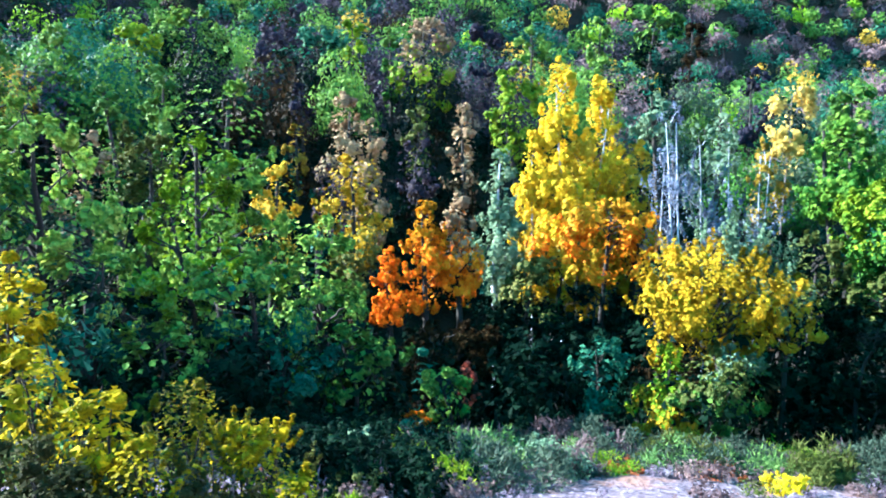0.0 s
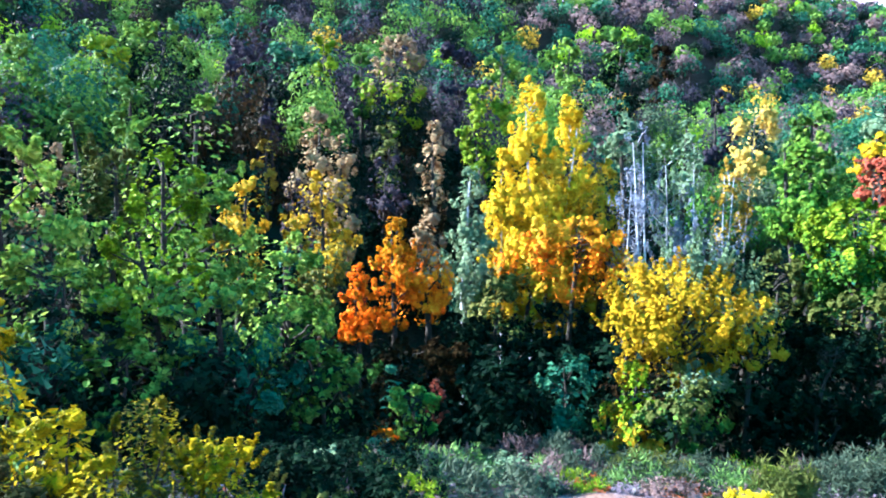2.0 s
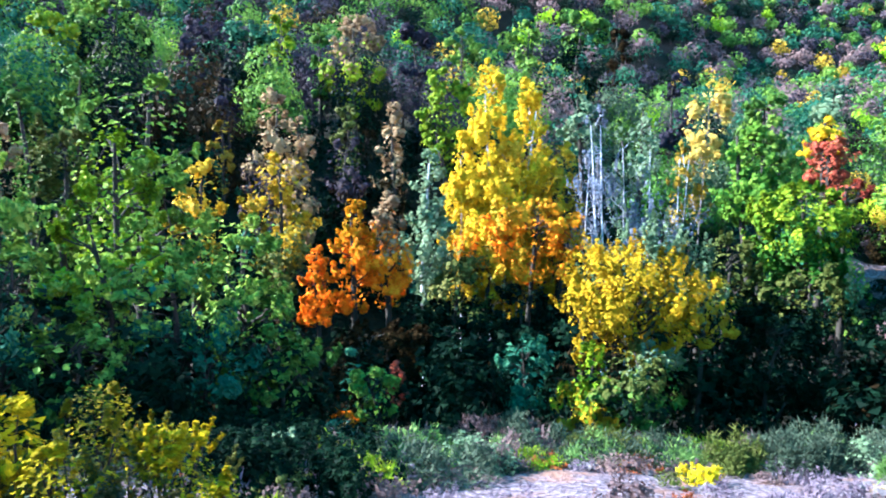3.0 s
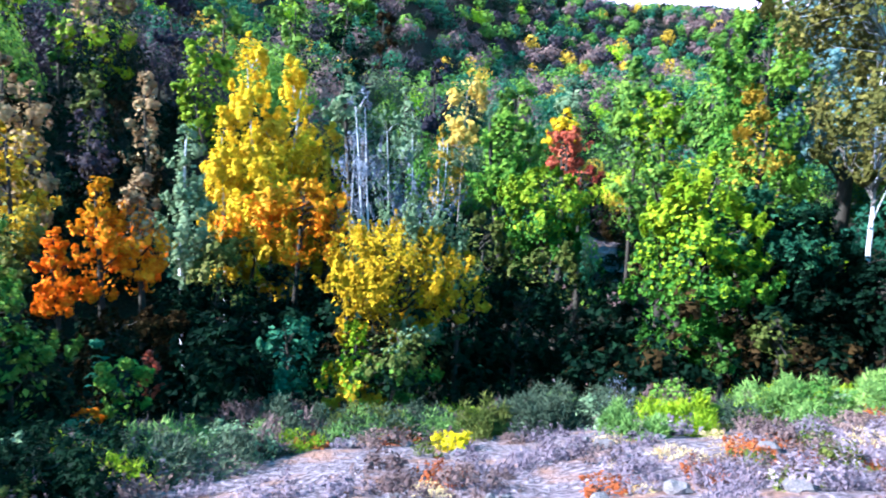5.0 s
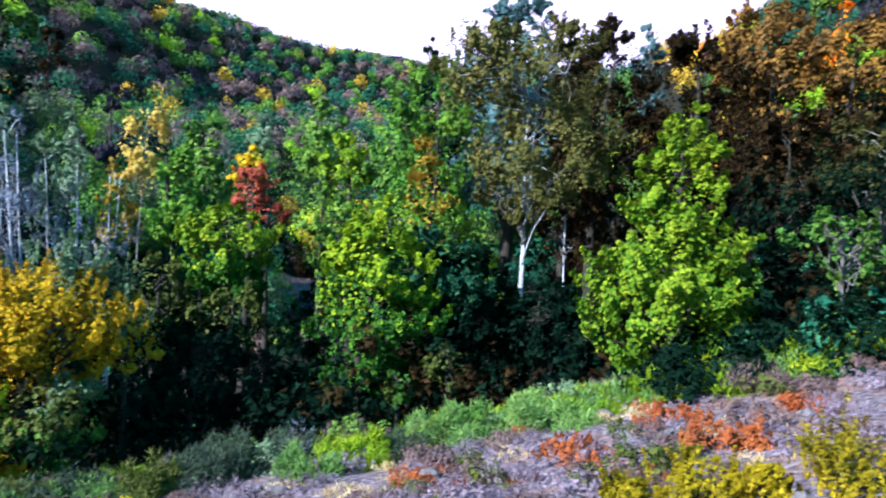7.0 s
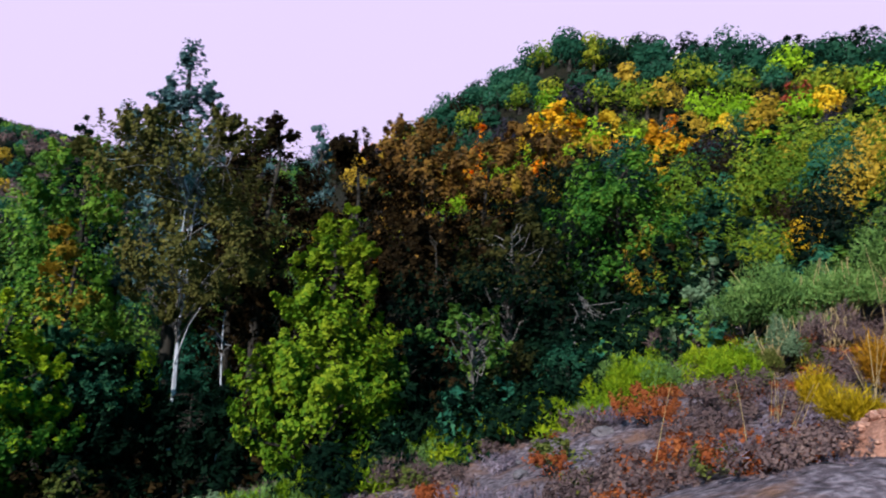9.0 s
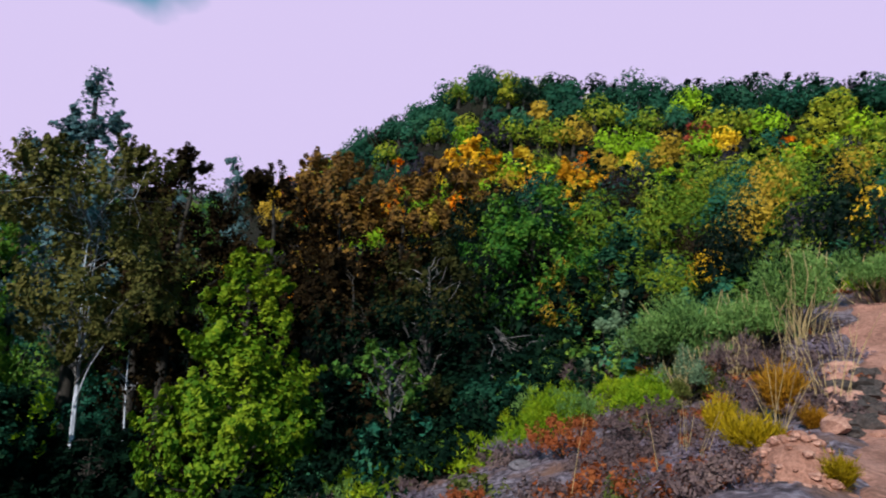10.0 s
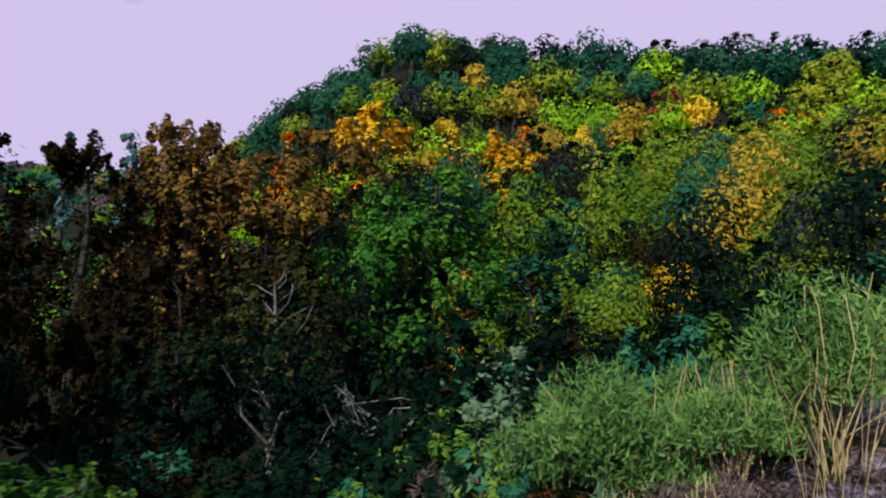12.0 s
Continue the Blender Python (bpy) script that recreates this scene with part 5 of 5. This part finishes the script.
for i in range(60):
    # growth darkened in place of shade where the heath runs out below the oaks
    a, rr = rng.uniform(-14, -0.5), rng.uniform(9.3, 14.5)
    x, y = rr * math.sin(radians(a)), rr * math.cos(radians(a))
    c, p, o = crown_places("mound", rng.uniform(0.45, 0.9), 0.0, rng.uniform(0.4, 1.0), 24, 18, core=0.3, fine=3)
    v, f = blades(p, 0.11, wide=0.5, out=o)
    low_growth[("shade_darkgreen", "green", "bluegreen")[rng.choice(3, p=(0.93, 0.02, 0.05))]].append(v + (x, y, float(land(x, y)) - 0.05))
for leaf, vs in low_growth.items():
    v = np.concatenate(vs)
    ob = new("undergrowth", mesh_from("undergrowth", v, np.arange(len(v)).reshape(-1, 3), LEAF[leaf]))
    tagged(ob, "undergrowth below the trees, mostly darkened to stand in for shade", "undergrowth", kind="stuff")


# ---- broom along the wood's edge ----
edge_broom = [shrub("broom_bush", label, leaf, x, y, 0.7, 0.75, 0.075, 700, kind, "broom along the wood's edge", base=False)
              for leaf, label, kind, x, y in (("broom", "grey-green broom along the wood's edge", "broom", 6.0, 13.2),
                                              ("lime", "yellow-green broom along the wood's edge", "broom", 11.5, 10.2),
                                              ("greygreen", "pale grey-green sallow along the wood's edge", "leafy", 9.0, 11.8),
                                              ("mauve", "dead grey broom along the wood's edge", "broom", 3.0, 14.6),
                                              ("green", "low green bramble along the wood's edge", "leafy", 13.5, 8.6),
                                              ("broomshade", "grey-green broom dimmed for shade along the wood's edge", "broom", 4.6, 14.0))]
rng = np.random.default_rng(14)
for i in range(110):
    a = rng.uniform(-6, 100)
    rr = np.interp(a, AZ, WOOD_R) + rng.uniform(-1.5, 0.9)
    x, y = rr * math.sin(radians(a)), rr * math.cos(radians(a))
    s = rng.uniform(0.55, 1.15)
    copy_thing(edge_broom[rng.choice(6, p=(0.32, 0.26, 0.12, 0.08, 0.12, 0.10) if a > 42 else (0.08, 0.08, 0.08, 0.18, 0.04, 0.54))], pose(x, y, float(land(x, y)) - 0.04, 0, 0, rng.uniform(0, 360)) @ Matrix.Diagonal((s * 1.2, s * 1.2, s, 1)))

# ---- the earth track and its bank ----
def build_track():
    """A bare track of reddish earth, cut into the slope, that climbs past the heath."""
    along = np.linspace(-6, 27, 190)
    cx, cy = 1.0 + 0.955 * along, -1.9 - 0.297 * along
    across = np.linspace(-1.55, 1.5, 27)
    ragged = 1 + 0.10 * np.sin(along * 2.3) + 0.07 * np.sin(along * 5.1 + 1)
    X = cx[:, None] + 0.297 * across * ragged[:, None]
    Y = cy[:, None] + 0.955 * across * ragged[:, None]
    Z = land(X, Y) + 0.05
    bump = np.array([noise.fractal(Vector((x * 1.6, y * 1.6, 2.0)), 1.0, 2.0, 4) for x, y in zip(X.ravel(), Y.ravel())]).reshape(X.shape)
    Z += 0.05 * bump
    Z[:, 0] -= 0.4
    Z[:, -1] -= 0.4
    Z[:, 1] -= 0.05
    Z[:, -2] -= 0.05
    m = len(across)
    i, j = np.meshgrid(np.arange(189), np.arange(m - 1), indexing="ij")
    f = np.stack([i * m + j, (i + 1) * m + j, (i + 1) * m + j + 1, i * m + j + 1], -1).reshape(-1, 4)
    ob = new("track", mesh_from("track", np.stack([X, Y, Z], -1).reshape(-1, 3), f, TRACK, True))
    tagged(ob, "rough track of bare reddish earth up the slope", "track", kind="structure")


build_track()


# ---- small growth and stones of the heath ----
def stone(name, label, mat, x, y, r, seed, sink=0.25):
    bm = bmesh.new()
    bmesh.ops.create_icosphere(bm, subdivisions=2, radius=r)
    for v in bm.verts:
        k = 1 + 0.6 * noise.noise(v.co * (1.9 / r) + Vector((seed, 0, 0)))
        v.co = Vector((v.co.x * 1.25 * k, v.co.y * k, v.co.z * 0.74 * k))
    me = bpy.data.meshes.new(name)
    bm.to_mesh(me)
    bm.free()
    me.materials.append(mat)
    ob = new(name, me)
    ob.matrix_world = pose(x, y, float(land(x, y)) + r * (0.62 - 2 * sink * 0.62), 0, 0, rng.uniform(0, 360))
    return tagged(ob, label, name, "loose stones")


def clear_of_way(x, y, d=1.6):
    """Whether a spot lies off the line that the walker takes."""
    k = np.clip((x * 7.9 + y * -0.75) / 63.0, 0, 1)
    return math.hypot(x - 7.9 * k, y + 0.75 * k) > d


def stalks(label, x, y, n, height, lean, spread=0.25):
    """A tuft of dry standing grass stems."""
    root = new("dry_stalks")
    root.location = (x, y, float(land(x, y)) - 0.03)
    tagged(root, label, "grass", "dry stalks on the bank")
    for i in range(n):
        a, r = rng.uniform(0, 6.28), spread * rng.uniform(0.1, 1)
        h = height * rng.uniform(0.6, 1.1)
        k = np.linspace(0, 1, 6)
        fan = rng.normal(size=2) * (0.17 if n > 1 else 0.02) + (lean + 0.2 * math.cos(a), 0.2 * math.sin(a))
        pts = np.stack([r * math.cos(a) + fan[0] * h * k ** 1.3, r * math.sin(a) + fan[1] * h * k ** 1.3, h * k], 1)
        part("stem", mesh_from("stem", *tube(pts, 0.0055 - 0.003 * k, 4), LEAF["straw"], True), root)
    return root


heath = []
for leaf, label, kind, r, h, size, count in (
        ("heather", "low mound of mauve-grey heather", "leafy", 0.45, 0.30, 0.048, 950),
        ("heather", "wide mound of faded mauve heather", "broom", 0.60, 0.32, 0.06, 330),
        ("mauve", "low mound of brown-mauve dead heather", "leafy", 0.45, 0.26, 0.048, 900),
        ("straw", "tuft of pale dry grass", "broom", 0.35, 0.24, 0.05, 220),
        ("bracken", "low patch of rusty bracken", "leafy", 0.45, 0.22, 0.055, 900),
        ("olive", "low olive-green heath bush", "leafy", 0.42, 0.34, 0.065, 520)):
    heath.append(shrub("heather_mound" if leaf != "straw" else "grass_tuft", label, leaf, 5 + 0.9 * len(heath), 9.5 - 0.5 * len(heath), r, h, size, count, kind, "low growth of the heath", base=False))
rng = np.random.default_rng(15)
for i in range(150):
    a = rng.uniform(-14, 108)
    rr = 4.5 + (np.interp(a, AZ, WOOD_R) - 4.5) * math.sqrt(rng.uniform(0, 1))
    x, y = rr * math.sin(radians(a)), rr * math.cos(radians(a))
    if not clear_of_way(x, y, 2.4) or y < -1.2 - 0.33 * (x - 1.35) + 0.4:
        continue
    k = rng.choice(6, p=(0.30, 0.20, 0.22, 0.11, 0.09, 0.08) if a < 66 else (0.18, 0.12, 0.40, 0.02, 0.18, 0.10))
    s = rng.uniform(0.6, 1.5)
    copy_thing(heath[k], pose(x, y, float(land(x, y)) - 0.04, 0, 0, rng.uniform(0, 360)) @ Matrix.Diagonal((s, s, s * rng.uniform(0.6, 1.1), 1)))
for i in range(90):
    a = rng.uniform(2, 100)
    rr = rng.uniform(6, np.interp(a, AZ, WOOD_R) - 1)
    x, y = rr * math.sin(radians(a)), rr * math.cos(radians(a))
    if clear_of_way(x, y, 1.0):
        stone("stone", "pale grey stone half sunk in the heath", STONE, x, y, rng.uniform(0.04, 0.15), i)
for i in range(40):
    k = rng.uniform(0, 1)
    x = 6.0 + 12 * k
    y = -1.35 - 0.33 * (x - 1.35) + rng.normal() * 0.5
    stone("stone", "reddish stone at the track's edge", RED_STONE, x, y, rng.uniform(0.04, 0.2), i + 100)

for x, y, n, h, lean, words in ((16.2, -4.2, 11, 1.7, -0.2, "tuft of tall bare broom stems"), (11.6, -2.9, 9, 1.1, -0.25, "tuft of tall dry grass stems"),
                                (13.2, -4.0, 14, 1.2, 0.1, "tuft of straw-coloured dry stems"), (10.9, -1.6, 9, 1.0, -0.3, "leaning dry grass stems"),
                                (10.6, -0.2, 1, 1.25, 0.0, "single tall dry grass stem"), (15.4, -4.9, 8, 1.4, 0.05, "pale dry stems beside the track"),
                                (17.4, -4.8, 9, 1.7, -0.1, "tuft of tall bare broom stems"), (18.2, -5.2, 7, 1.2, 0.0, "pale dry stems beside the track")):
    stalks(words, x, y, n, h, lean)

# a small heap of red rubble at the track's edge
def earth_mound(x, y, radius, height):
    k, n = np.linspace(0, 1, 12), 40
    ang = np.linspace(0, 2 * np.pi, n, endpoint=False)
    R, A = np.meshgrid(k * radius, ang, indexing="ij")
    X, Y = R * np.cos(A), R * np.sin(A) * 0.8
    lump = np.array([noise.fractal(Vector((a * 7, b * 7, 5.0)), 1.0, 2.0, 4) for a, b in zip(X.ravel(), Y.ravel())]).reshape(X.shape)
    Z = height * (1 - (R / radius) ** 2) + 0.05 * lump * (1.1 - R / radius) + land(x + X, y + Y) - 0.03
    i, j = np.meshgrid(np.arange(11), np.arange(n), indexing="ij")
    j2 = (j + 1) % n
    f = np.stack([i * n + j, (i + 1) * n + j, (i + 1) * n + j2, i * n + j2], -1).reshape(-1, 4)
    ob = new("earth_mound", mesh_from("earth_mound", np.stack([X + x, Y + y, Z], -1).reshape(-1, 3), f, RED_STONE, True))
    tagged(ob, "small mound of crumbled reddish earth beside the track", "earth mound")


HEAP = (8.95, -2.45, 0.62, 0.36)
earth_mound(*HEAP)
rng = np.random.default_rng(16)
for i in range(150):
    a, r = rng.uniform(0, 6.28), HEAP[2] * math.sqrt(rng.uniform(0, 1.15))
    ob = stone("stone", "reddish stone in a heap of rubble", (RED_STONE, PINK_STONE)[i % 3 == 0], HEAP[0] + r * math.cos(a), HEAP[1] + 0.8 * r * math.sin(a), rng.uniform(0.018, 0.05), i + 200)
    ob.location.z += HEAP[3] * max(0.0, 1 - (r / HEAP[2]) ** 2) - 0.02

# broken edge of the track: pale rocks, and dark clods for its shadowed trench
for i in range(26):
    k = rng.uniform(0, 1)
    stone("rock", "pale pink rock at the broken edge of the track", PINK_STONE, 11.2 + 4.6 * k + rng.normal() * 0.2, -3.45 - 1.5 * k + rng.normal() * 0.22, rng.uniform(0.05, 0.19), i + 600)
for i in range(20):
    k = rng.uniform(0, 1)
    stone("clod", "dark clod standing in for the shadowed trench at the track's edge", SHADE_SOIL, 11.6 + 4.2 * k + rng.normal() * 0.12, -3.85 - 1.4 * k + rng.normal() * 0.09, rng.uniform(0.06, 0.2), i + 700)

# loose pebbles on the track
for i in range(110):
    k, side = rng.uniform(0, 1), rng.uniform(-1.2, 1.35)
    x = 3.5 + 15 * k
    y = -1.95 - 0.315 * (x - 0.0) + side
    stone("pebble", "small reddish pebble on the earth track", RED_STONE, x, y, rng.uniform(0.02, 0.06), i + 400, 0.0)

# tufts and dead heather on the upper heath
rng = np.random.default_rng(18)
for i in range(90):
    a, rr = rng.uniform(40, 84), rng.uniform(9.0, 15.5)
    x, y = rr * math.sin(radians(a)), rr * math.cos(radians(a))
    if clear_of_way(x, y, 2.4):
        s = rng.uniform(0.5, 1.1)
        copy_thing(heath[rng.choice(6, p=(0.28, 0.10, 0.26, 0.12, 0.14, 0.10))], pose(x, y, float(land(x, y)) - 0.04, 0, 0, rng.uniform(0, 360)) @ Matrix.Diagonal((s, s, s * rng.uniform(0.6, 1.1), 1)))

# denser low growth on the bank beside the track
rng = np.random.default_rng(17)
for i in range(120):
    x = rng.uniform(8.5, 19)
    y = -1.9 - 0.311 * (x - 1.0) + rng.uniform(1.9, 5.6)
    k = rng.choice(6, p=(0.12, 0.08, 0.44, 0.01, 0.26, 0.09))
    s = rng.uniform(0.6, 1.4)
    copy_thing(heath[k], pose(x, y, float(land(x, y)) - 0.04, 0, 0, rng.uniform(0, 360)) @ Matrix.Diagonal((s, s, s * rng.uniform(0.7, 1.3), 1)))
